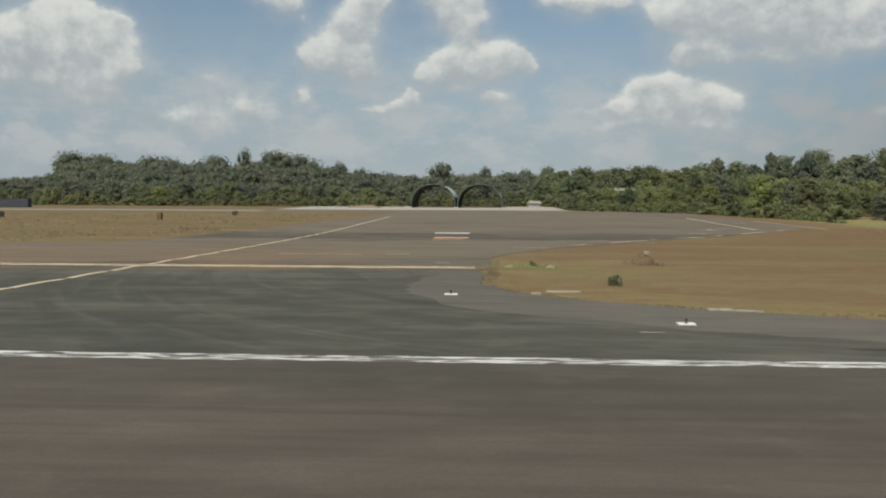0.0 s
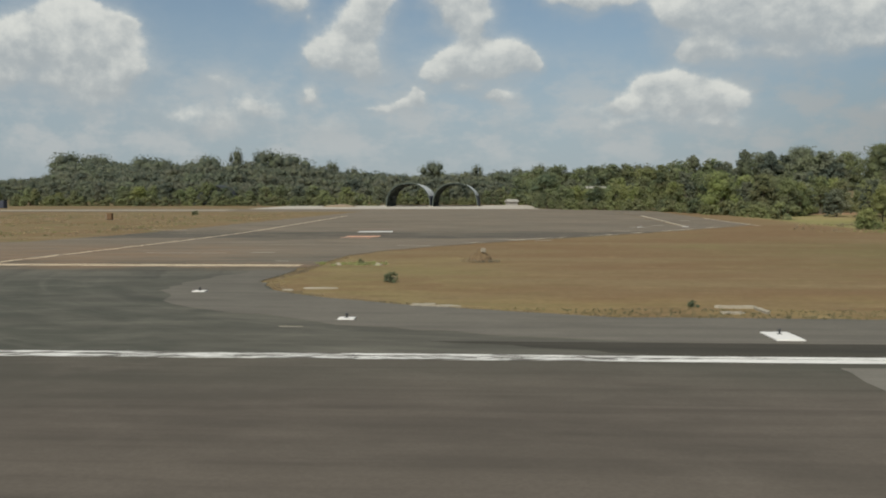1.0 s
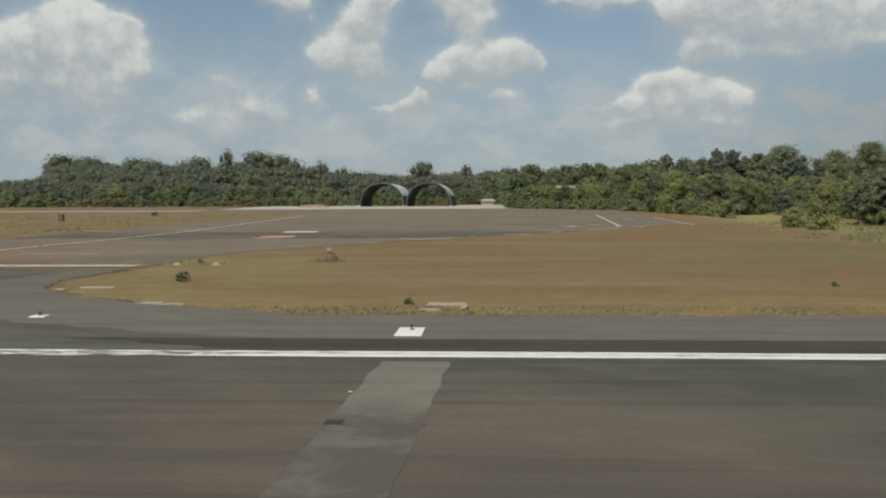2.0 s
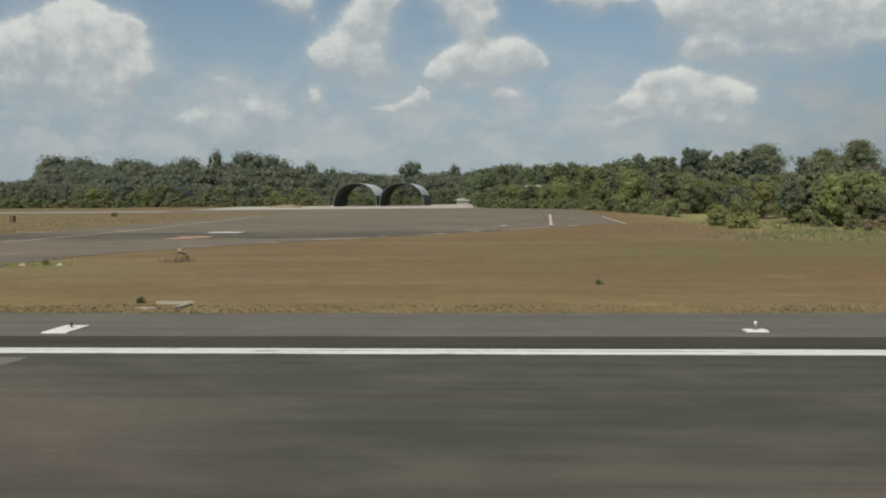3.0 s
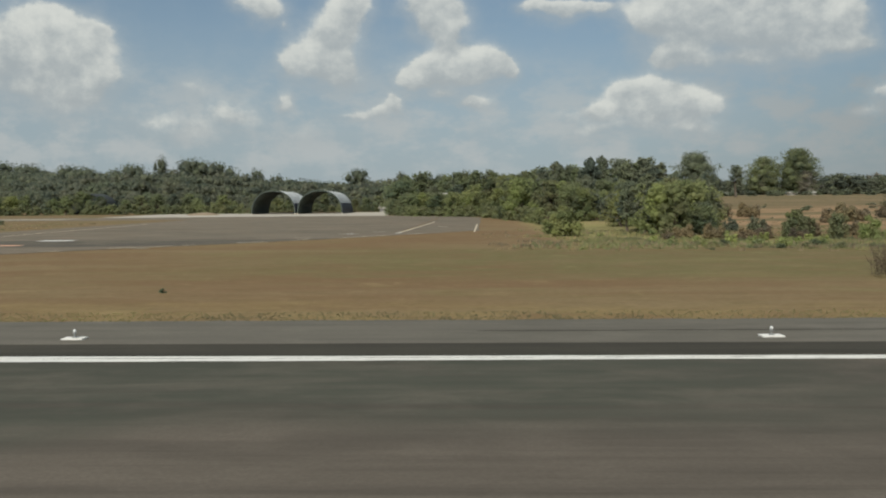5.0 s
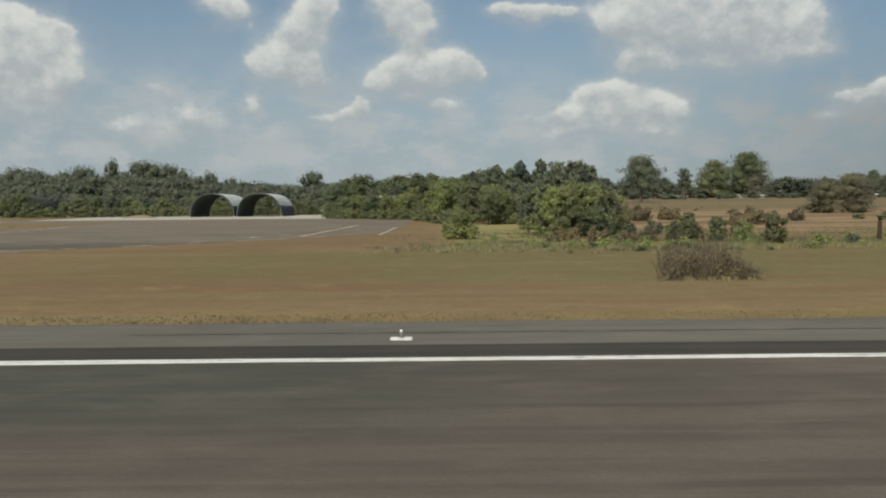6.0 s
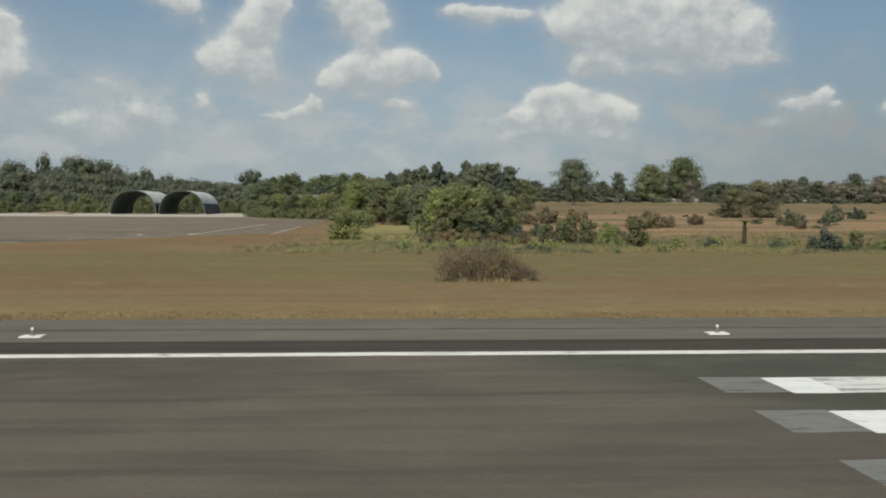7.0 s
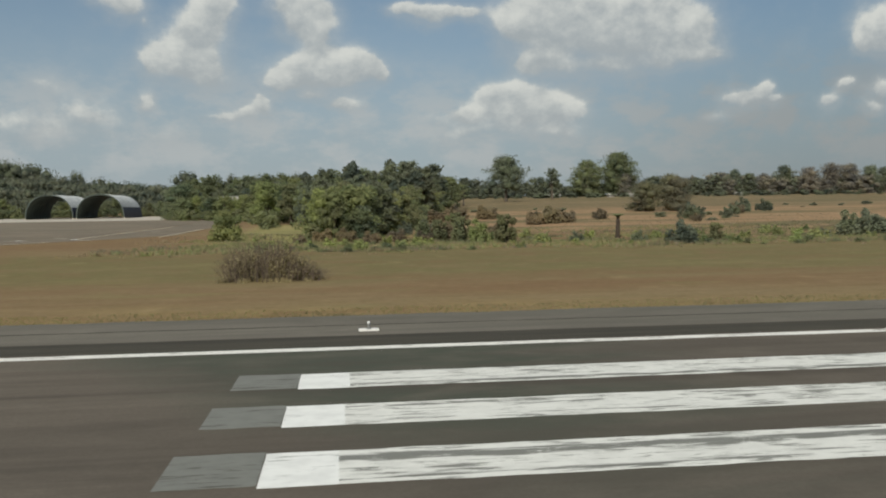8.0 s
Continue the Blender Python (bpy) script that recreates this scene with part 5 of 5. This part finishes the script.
# the thicket before the clearing
for x, y, h, k in ((86.5, 128, 8.2, 5), (88.5, 126, 7.8, 0), (91, 130, 8.6, 5), (94, 135, 8.4, 2), (97.5, 143, 7.6, 5), (90, 136, 9.2, 0), (88, 138, 7.6, 4), (92.5, 126, 4.6, 2), (101.5, 153, 7.0, 0), (89, 133, 8.4, 4), (87.2, 131, 7.6, 6), (96.5, 141, 8.0, 6), (93, 128, 5.2, 3), (86.0, 135, 9.8, 8), (91.5, 140, 10.2, 8), (95.5, 139, 9.4, 8), (99.0, 150, 9.6, 8), (83.8, 139, 8.6, 6)):
    plant(x, y, h, pick=k)
# slender crowns behind it
for x, y, h, k in ((93.5, 248, 17.4, 8), (104, 250, 16.2, 8), (109.5, 252, 17.0, 6), (115, 256, 15.5, 8), (80, 250, 14.6, 8), (85.5, 246, 15.0, 6), (98, 252, 14.0, 8), (70, 262, 12.6, 1)):
    plant(x, y, h, pick=k)
# bushes at the corner of the hangar apron
for x, y, h, k in ((30.4, 298, 5.6, 2), (32.6, 291, 5.8, 0), (29.8, 304, 6.4, 1), (35.0, 285, 6.0, 2)):
    plant(x, y, h, pick=k)
# taller crowns that stand over the woods beside the apron
for x, y, h, k in ((30.6, 350, 14.8, 1), (32.7, 340, 15.7, 4), (39.9, 338, 16.9, 1), (49.7, 345, 15.5, 2), (54.1, 340, 16.0, 6), (60.1, 338, 17.0, 2), (67.6, 340, 17.4, 1), (74.9, 335, 15.3, 5), (81.0, 340, 16.9, 4), (86.3, 338, 17.8, 2), (93.2, 340, 19.9, 8), (99.4, 335, 18.3, 1), (102.9, 330, 16.7, 8), (109.5, 326, 21.0, 8), (115.7, 330, 19.7, 6), (121.7, 330, 17.7, 8), (127.6, 335, 18.6, 6)):
    plant(x, y, h, pick=k)
fringe = []
for (xa, ya), (xb, yb) in zip(WOOD[:11], WOOD[1:11]):
    count = int(math.hypot(xb - xa, yb - ya) / 1.3)
    for k in range(count):
        f = k / count
        fringe.append((xa + (xb - xa) * f + plots.uniform(-1.5, 1.5), ya + (yb - ya) * f + plots.uniform(-1.5, 1.5), plots.uniform(1.8, 4.2)))
fringe = [k for k in fringe if not clearing(k[0], k[1])]
woodland("undergrowth", fringe, LEAF, "low green undergrowth along the thicket", 98, 400, 0.78, 0.0, 1.2, 5)
hedge = [(150 + k * 6.0 + plots.uniform(-4, 4), 640 + plots.uniform(-25, 25), plots.uniform(2.0, 5.0)) for k in range(110)]
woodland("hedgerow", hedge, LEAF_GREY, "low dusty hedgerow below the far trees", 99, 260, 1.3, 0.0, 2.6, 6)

# single trees
big = tree("tree", 51, 38, 36, LEAF_DARK, 15000, 0.52, low=0.12, lobes=44)
tagged(stand(big, 326, 700), "huge dark round-crowned tree standing alone", "tree", "lone trees in the fields")
big2 = tree("tree", 52, 32, 29, LEAF_DARK, 10500, 0.50, low=0.10, lobes=36)
tagged(stand(big2, 300, 702), "dark round-crowned tree beside a taller one", "tree", "lone trees in the fields")
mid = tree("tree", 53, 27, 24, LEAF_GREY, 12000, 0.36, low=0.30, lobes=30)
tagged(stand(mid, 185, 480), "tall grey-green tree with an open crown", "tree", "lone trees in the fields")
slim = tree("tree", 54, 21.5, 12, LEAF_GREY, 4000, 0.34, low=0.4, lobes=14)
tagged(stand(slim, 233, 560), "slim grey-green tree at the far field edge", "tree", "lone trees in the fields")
dome = tree("tree", 55, 11.4, 12.5, LEAF_DUSK, 8000, 0.20, low=0.04, lobes=34)
tagged(stand(dome, 190.5, 246), "broad dusty brown-green tree in the field", "tree", "lone trees in the fields")
stand_copy(dome, 181.0, 244, 80, 0.88, 0.0, 0.92)

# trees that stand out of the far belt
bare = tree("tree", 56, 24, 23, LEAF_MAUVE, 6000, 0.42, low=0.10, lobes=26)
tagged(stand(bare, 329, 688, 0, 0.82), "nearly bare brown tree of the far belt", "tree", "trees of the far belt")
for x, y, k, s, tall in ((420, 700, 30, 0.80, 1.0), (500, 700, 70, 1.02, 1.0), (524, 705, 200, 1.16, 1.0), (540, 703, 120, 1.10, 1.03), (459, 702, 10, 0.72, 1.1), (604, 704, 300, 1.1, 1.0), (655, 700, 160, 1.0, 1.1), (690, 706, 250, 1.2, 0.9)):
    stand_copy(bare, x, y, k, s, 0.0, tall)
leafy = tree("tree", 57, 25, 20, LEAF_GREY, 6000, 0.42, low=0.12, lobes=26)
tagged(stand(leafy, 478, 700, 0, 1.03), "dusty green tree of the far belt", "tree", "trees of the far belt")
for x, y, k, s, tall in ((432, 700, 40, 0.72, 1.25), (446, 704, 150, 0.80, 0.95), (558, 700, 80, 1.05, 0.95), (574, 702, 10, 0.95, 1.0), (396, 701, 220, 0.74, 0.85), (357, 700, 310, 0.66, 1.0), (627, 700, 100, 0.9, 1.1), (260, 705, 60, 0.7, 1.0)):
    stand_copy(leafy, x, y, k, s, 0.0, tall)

# far belt of trees beyond the fields
belt = ([], [], [], [])
x = 110.0
while x < 840:
    tall = plots.random() < 0.25
    h = (plots.uniform(13, 18) if tall else plots.uniform(9, 14)) + 4.0 * smooth(300, 480, x)
    belt[3 if x > 415 and plots.random() < 0.6 else plots.randrange(3)].append((x, 690 + plots.uniform(0, 110), h))
    x += plots.uniform(1.3, 3.2)
woodland("tree_belt", belt[0], LEAF_HAZE, "far belt of trees in haze-pale leaves beyond the fields", 94, 520, 0.62, 0.03, 1.35, 12)
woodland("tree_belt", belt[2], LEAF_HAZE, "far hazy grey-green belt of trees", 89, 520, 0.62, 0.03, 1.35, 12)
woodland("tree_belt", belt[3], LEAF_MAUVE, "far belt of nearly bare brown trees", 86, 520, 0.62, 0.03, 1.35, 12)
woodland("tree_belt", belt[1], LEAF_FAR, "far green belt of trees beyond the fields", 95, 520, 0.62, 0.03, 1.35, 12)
scrub = []
for k in range(26):
    y = plots.uniform(170, 330)
    scrub.append((110 + (y - 215) * 0.35 + plots.uniform(0, 0.75) * (y - 60), y, plots.uniform(0.5, 1.7)))
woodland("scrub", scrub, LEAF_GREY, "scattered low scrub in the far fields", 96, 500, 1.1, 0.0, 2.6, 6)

# thickets and shrubs
lime = shrub("shrub", 61, 5.2, 6.0, LEAF_LIME, 2600, 0.22)
tagged(stand(lime, 72.5, 126, 0, 0.85), "yellow-green shrub with broad leaves at the thicket edge", "shrub", "shrubs in the field")
stand_copy(lime, 71.5, 134, 120, 0.6)
stand_copy(lime, 106.9, 103.5, 45, 0.48, 0.0, 1.2)
green = shrub("shrub", 62, 4.1, 3.3, LEAF, 2200, 0.19)
tagged(stand(green, 110.2, 102.5), "leafy green upright shrub in rough grass", "shrub", "shrubs in the field")
for x, y, s, k in ((107.0, 128, 1.0, 200), (105.5, 110, 0.92, 30), (103.0, 114, 0.8, 10), (85.5, 119, 0.7, 250), (100.5, 113, 0.75, 60), (136.0, 98, 0.62, 20)):
    stand_copy(green, x, y, k, s)
dusty = shrub("shrub", 63, 2.7, 3.6, LEAF_GREY, 1800, 0.16)
tagged(stand(dusty, 129.5, 92.5), "grey-green dusty shrub in rough grass", "shrub", "shrubs in the field")
for x, y, s, k in ((157.5, 103, 1.25, 60), (161.5, 105, 1.3, 10), (149.0, 95.5, 0.5, 100), (126.0, 98, 0.55, 200), (119.0, 101, 0.5, 60), (169.5, 184, 1.35, 0), (172.5, 187, 1.1, 90), (190.0, 205, 1.0, 40), (184.0, 196, 0.8, 10), (205.0, 230, 1.5, 140), (215.0, 236, 1.3, 20), (103.5, 135, 0.9, 70), (100.0, 137, 0.8, 150)):
    stand_copy(dusty, x, y, k, s)

dry = shrub("dry_shrub", 67, 2.4, 4.2, LEAF_DRY, 1800, 0.17)
tagged(stand(dry, 104.0, 116), "reddish-brown withered shrub in rough grass", "shrub", "withered shrubs in the field")
for x, y, s, k in ((100.5, 110, 0.6, 80), (112.5, 121, 0.8, 200), (133.0, 172, 1.5, 10), (137.5, 175, 1.2, 90), (129.0, 168, 1.1, 50), (118.0, 205, 1.6, 30), (126.0, 208, 1.4, 70), (112.0, 198, 1.2, 140), (164.0, 168, 0.7, 5), (196.0, 215, 1.1, 77), (150.0, 190, 1.0, 15), (90.0, 112, 0.8, 44), (93.5, 109, 0.65, 120), (87.0, 115, 0.75, 250), (97.0, 113, 0.7, 300), (84.0, 111, 0.5, 20)):
    stand_copy(dry, x, y, k, s)

weed = shrub("weed", 65, 1.3, 1.6, LEAF_LIME, 420, 0.15)
tagged(stand(weed, 88.0, 98), "low leafy yellow-green weed in rough grass", "weed", "weeds in the rough grass")
for k in range(80):
    x, y = 76 + 96 * plots.random(), 90 + 36 * plots.random() ** 1.3
    stand_copy(weed, x, y, plots.uniform(0, 360), plots.uniform(0.4, 1.1), 0.0, plots.uniform(0.6, 1.1))

# stump of a felled palm
palm = empty("palm_stump", 128.0, 112, land(128, 112))
part("trunk", add_tube(bmesh.new(), [(0, 0, -0.2), (0.05, 0, 1.2), (0.12, 0.05, 2.4), (0.1, 0.05, 3.1)], [0.36, 0.30, 0.28, 0.34], 10), DRY_DARK, palm)
fr = bmesh.new()
for k in range(9):
    a = k * 0.7
    add_tube(fr, [(0.1, 0.05, 3.0), (0.1 + 0.5 * math.cos(a), 0.5 * math.sin(a), 3.25), (0.1 + 0.95 * math.cos(a), 0.95 * math.sin(a), 3.2)], [0.16, 0.13, 0.03], 5)
part("fronds", fr, LEAF_DARK, palm, "short drooping dark fronds")
tagged(palm, "short dead palm with a flat top", "palm")


def dry_bush(x, y):
    """A wide dead bush: many thin stems that fan out, finer twigs, and shrivelled leaves."""
    thing = empty("dry_bush", x, y, 0)
    rng = np.random.default_rng(8)
    stems, twigs = bmesh.new(), bmesh.new()
    for k in range(330):
        bx, by = rng.uniform(-2.7, 3.0), rng.uniform(-1.5, 1.5)
        top = 2.75 * max(0.12, 1 - (abs(bx + 0.15) / 3.35) ** 2.0) + 0.25 * math.sin(bx * 2.3)
        hh = max(0.3, top * rng.uniform(0.55, 1.06))
        lx, ly = bx * 0.16 + rng.normal(0, 0.30), rng.normal(0, 0.30)
        add_tube(stems, [(bx, by, -0.05), (bx + lx * 0.35, by + ly * 0.4, hh * 0.5), (bx + lx, by + ly, hh)], [0.017, 0.012, 0.004], 3)
        for q in range(3):
            f = rng.uniform(0.25, 0.85)
            ex, ey = rng.normal(0, 0.32, 2)
            add_tube(twigs, [(bx + lx * f, by + ly * f, hh * f), (bx + lx * f + ex, by + ly * f + ey, min(hh * f + rng.uniform(0.15, 0.55), hh * 1.06))], [0.009, 0.003], 3)
    part("stem_mass", stems, DRY_WOOD, thing, "thin bare dark stems")
    part("twig_mass", twigs, DRY_WOOD, thing, "fine grey-brown twigs")
    blobs = []
    for k in range(60):
        bx = rng.uniform(-2.8, 2.9)
        top = 2.5 * max(0.12, 1 - (abs(bx + 0.15) / 3.35) ** 2.0)
        blobs.append((bx, rng.uniform(-1.2, 1.2), top * rng.uniform(0.12, 0.80), 0.50, 0.42))
    cv = leaf_cloud(rng, blobs, 5200, 0.060)
    leaves = new("dead_leaves", tri_mesh("dead_leaves", cv, np.arange(len(cv)).reshape(-1, 3), LEAF_DRY))
    leaves.parent = thing
    return tagged(thing, "brown dried-out bush of bare twigs in grass", "bush")


dry_bush(84.9, 50.2)
small = shrub("bush", 64, 0.75, 1.3, LEAF_DARK, 500, 0.07)
tagged(stand(small, 8.2, 44.6, 0, 0.68), "small dark green bush in dry grass", "bush", "small bushes in the grass")
for x, y, s, k in ((21.6, 34.2, 0.34, 30), (41.9, 42.2, 0.3, 50), (4.6, 57.6, 0.5, 90), (-62, 213, 1.5, 10)):
    stand_copy(small, x, y, k, s)
for k in range(34):
    x, y = 78 + 92 * plots.random(), 83 + 16 * plots.random()
    stand_copy(small, x, y, plots.uniform(0, 360), plots.uniform(0.45, 1.25), 0.05, plots.uniform(0.6, 1.0))

# mound with a white block
def mound(x, y, rx, ry, h, mat, name, label, category, seed):
    bm = bmesh.new()
    bmesh.ops.create_icosphere(bm, subdivisions=4, radius=1.0)
    for p in bm.verts:
        k = 1 + 0.22 * noise.noise(p.co * 1.4 + Vector((seed, 0, 0))) + 0.15 * noise.noise(p.co * 5 + Vector((seed, 0, 0)))
        slope = 1.08 - 0.42 * max(0.0, p.co.z)
        p.co = Vector((p.co.x * rx * k * slope, p.co.y * ry * k * slope, p.co.z * h * k))
    ob = part(name, bm, mat, shade=True)
    ob.matrix_world = pose(x, y, land(x, y) - 0.05)
    return tagged(ob, label, category)


mound(12.7, 61.6, 0.85, 0.8, 0.85, MOUND, "earth_mound", "small brown earth mound in the grass", "mound", 1.0)
block = part("concrete_block", box(-0.17, 0.17, -0.13, 0.13, -0.12, 0.16, bevel=0.03), SLAB)
block.matrix_world = pose(12.95, 61.35, 0.80, 8, 5, 20)
tagged(block, "pale concrete block lying on an earth mound", "concrete block")
mound(-44.0, 322, 7.0, 3.0, 1.1, SAND, "sand_heap", "low sandy heap beside the hangar apron", "heap", 3.0)
for x, y in ((3.0, 57.4), (5.8, 57.3)):
    rock = mound(x, y, 0.35, 0.25, 0.2, SLAB, "rubble", "pale lump of rubble in the grass", "rubble", x)

# small things on the far grass
drum = empty("marker_box", -66.5, 174, land(-66.5, 174))
part("body", box(-0.55, 0.55, -0.45, 0.45, 0.15, 1.5, bevel=0.05), RUST, drum, "rusty brown sheet body")
part("side_panel", box(-0.72, -0.57, -0.4, 0.4, 0.1, 1.2, bevel=0.03), SLAB, drum, "pale side panel")
for s in (-0.4, 0.4):
    part("foot", box(s - 0.08, s + 0.08, -0.3, 0.3, -0.1, 0.15), METAL, drum)
tagged(drum, "rusty box marker with a pale side panel", "marker")
sign = empty("airfield_sign", -104.0, 178, land(-104, 178))
part("board", box(-1.9, 1.9, -0.15, 0.15, 0.35, 1.5, bevel=0.04), BLACK, sign, "plain black board")
for s in (-1.4, 1.4):
    part("post", add_tube(bmesh.new(), [(s, 0, -0.2), (s, 0, 0.36)], [0.06, 0.06], 8), METAL, sign)
tagged(sign, "low black airfield sign board on posts", "sign")


container = empty("cargo_container", -170.5, 302, land(-170.5, 302))
part("body", box(-6.0, 6.0, -1.2, 1.2, 0.1, 2.9, bevel=0.04), DARK_STEEL, container, "dark blue steel body")
for k in range(24):
    part("corrugation", box(-5.85 + k * 0.5, -5.62 + k * 0.5, -1.24, -1.19, 0.3, 2.75), DARK_STEEL, container)
for s in (-5.9, 5.9):
    part("corner_post", box(s - 0.12, s + 0.12, -1.27, 1.27, 0.0, 3.0), DARK_STEEL, container)
tagged(container, "dark blue corrugated steel cargo container", "container")


# ---------------------------------------------------------------- buildings
def house(x, y, w, d, h, roof_h, roof_mat, turn, label, windows=3):
    thing = empty("house", x, y, land(x, y) - 0.1, turn)
    body = part("wall", box(-w / 2, w / 2, -d / 2, d / 2, 0, h), WALL_WHITE, thing)
    bm = bmesh.new()
    o = 0.6
    pts = [(-w / 2 - o, -d / 2 - o, h - 0.1), (w / 2 + o, -d / 2 - o, h - 0.1), (w / 2 + o, d / 2 + o, h - 0.1), (-w / 2 - o, d / 2 + o, h - 0.1),
           (-w / 2 - o, 0, h + roof_h), (w / 2 + o, 0, h + roof_h)]
    vs = [bm.verts.new(p) for p in pts]
    for f in ((0, 1, 5, 4), (2, 3, 4, 5), (0, 4, 3), (1, 2, 5), (3, 2, 1, 0)):
        bm.faces.new([vs[k] for k in f])
    part("roof", bm, roof_mat, thing, "sheet metal gable roof")
    for k in range(windows):
        wx = -w / 2 + w * (k + 0.5) / windows
        win = part("window", box(wx - 0.55, wx + 0.55, -d / 2 - 0.04, -d / 2 + 0.06, 1.0, 2.2), METAL, thing, "metal window frame")
        part("pane", box(wx - 0.46, wx + 0.46, -d / 2 - 0.06, -d / 2 - 0.03, 1.08, 2.12), GLAZING, win)
    return tagged(thing, label, "house", "far buildings")


house(22.4, 361, 4.0, 3.4, 1.7, 1.0, HOUSE_ROOF, 24, "low whitewashed shed with a pale roof behind the hangars", 0)
house(50.5, 303, 6, 6, 6.5, 1.3, HOUSE_ROOF, 5, "pale-roofed house showing through the trees", 0)
for x, y, wd in ((262, 668, 9), (309, 664, 6), (326, 668, 7), (421, 672, 5), (448, 675, 4), (525, 670, 8)):
    house(x, y, wd, 5, 1.7, 1.2, ROOF_RED if x in (448, 525) else HOUSE_ROOF, plots.uniform(-12, 12), "small far white house below the tree belt", 0)


# ---------------------------------------------------------------- grass
def tufts(name, seed, count, box_xy, size, mat, label, keep=None, blades=6):
    """Tufts of blades strewn over a stretch of the plan, as one mesh."""
    rng = np.random.default_rng(seed)
    x0, x1, y0, y1 = box_xy
    xs, ys = rng.uniform(x0, x1, count), y0 + (y1 - y0) * rng.uniform(0, 1, count) ** 1.3
    pts = [(a, b) for a, b in zip(xs, ys) if keep is None or keep(a, b)]
    base = np.array([(a, b, land(a, b)) for a, b in pts])
    k = len(base)
    base = np.repeat(base, blades, 0) + np.concatenate([rng.normal(0, size * 0.35, (k * blades, 2)), np.zeros((k * blades, 1))], 1)
    hgt = size * np.repeat(rng.uniform(0.5, 1.2, k), blades) * rng.uniform(0.6, 1.1, k * blades)
    ang = rng.uniform(0, math.tau, k * blades)
    side = np.stack([np.cos(ang), np.sin(ang), np.zeros_like(ang)], 1) * (size * 0.10)
    tip = base + np.stack([rng.normal(0, 0.35, k * blades) * hgt, rng.normal(0, 0.35, k * blades) * hgt, hgt], 1)
    v = np.stack([base - side, base + side, tip + side * 0.25, tip - side * 0.25], 1).reshape(-1, 3)
    ob = new(name, quads_mesh(name, v, mat))
    return tagged(ob, label, "grass", kind="stuff")


def on_grass(x, y):
    if y < 150 and -20 < x:
        return x > taxi_right(y) + 0.4 if y < 150 else True
    return False


tufts("grass_verge", 71, 7000, (8, 150, 30.4, 33.4), 0.085, GRASS_GREEN, "yellow-green tufts along the shoulder", on_grass)


def by_curve(x, y):
    """Ragged straw along the curved edge of the taxiway."""
    return 0.1 < x - taxi_right(y) < 0.5 + 0.7 * (noise.noise(Vector((x * 0.8, y * 0.8, 2))) + 0.4)


tufts("curve_grass", 72, 26000, (0.5, 21, 31.0, 66.0), 0.10, GRASS, "dry straw along the curved taxiway edge", by_curve, 5)


def across(x, y):
    return x < taxi_left(y) - 1.5 and noise.noise(Vector((x * 0.10, y * 0.09, 4))) + 0.6 * noise.noise(Vector((x * 0.35, y * 0.30, 5))) > 0.12


tufts("field_grass", 73, 5200, (-125, -36, 82.0, 215.0), 0.34, GRASS, "patchy straw tufts beyond the taxiway", across, 6)
tufts("field_weeds", 74, 1500, (-125, -36, 100.0, 215.0), 0.36, GRASS_LUSH, "patchy green weeds beyond the taxiway", across, 7)


def rough(x, y):
    patch = noise.noise(Vector((x * 0.11, y * 0.22, 3))) + 0.5 * noise.noise(Vector((x * 0.4, y * 0.5, 5)))
    return patch > 0.38 - 0.35 * smooth(52, 78, x) and y > 90 + 8 * noise.noise(Vector((x * 0.07, 2, 7))) + 16 * noise.noise(Vector((x * 1.3, y * 1.3, 9))) and on_grass(x, y)


tufts("rough_grass", 75, 12000, (66, 200, 82.0, 150.0), 0.40, GRASS_LUSH, "rough green grass before the thickets", rough)
tufts("rough_grass", 76, 10000, (60, 200, 80.0, 150.0), 0.42, GRASS, "rough tall dry grass before the thickets", rough)
tufts("weeds", 77, 3000, (70, 185, 92.0, 114.0), 0.45, GRASS_LUSH, "low green weeds", rough, 9)


def clumped(x, y):
    """The ragged strip of tall grass where the mown field ends."""
    near = 87.0 + 5.0 * noise.noise(Vector((x * 0.045, 1, 0))) + 3.0 * noise.noise(Vector((x * 0.3, 2, 0)))
    return near < y < near + 15 and noise.noise(Vector((x * 0.35, y * 0.5, 6))) + 0.5 * noise.noise(Vector((x * 1.1, y * 1.1, 8))) > 0.05 and x > 60 + 0.3 * (y - 86)


tufts("tall_grass", 84, 5200, (58, 215, 82.0, 110.0), 0.42, GRASS, "tall dry straw grass at the edge of the mown field", clumped, 9)
tufts("tall_grass", 85, 5200, (58, 215, 82.0, 110.0), 0.46, GRASS_LUSH, "tall green grass at the edge of the mown field", clumped, 9)
tufts("far_grass", 78, 1800, (100, 260, 118.0, 200.0), 0.30, GRASS, "tall dry grass of the far field")


def round_bush(x, y):
    d = math.hypot((x - 84.9) / 3.5, (y - 50.2) / 2.4)
    return d < 1 and noise.noise(Vector((x, y, 4))) > -0.3 + 0.5 * d


def round_rubble(x, y):
    d = math.hypot((x - 4.3) / 3.0, (y - 57.9) / 1.9)
    return d < 1 and noise.noise(Vector((x * 0.9, y * 0.9, 4))) > -0.35 + 0.7 * d


def round_mound(x, y):
    d = math.hypot((x - 12.7) / 1.6, (y - 61.4) / 1.5)
    return 0.45 < d < 1


tufts("bush_grass", 81, 900, (79, 91, 47.0, 53.5), 0.30, GRASS, "tall dry grass round the dead bush", round_bush)
tufts("mound_grass", 82, 500, (10, 16, 59.0, 63.5), 0.22, GRASS, "dry grass round the earth mound", round_mound)
tufts("corner_grass", 83, 420, (0.8, 7.0, 55.8, 60.0), 0.22, LEAF_LIME, "clump of greener grass round the rubble", round_rubble)
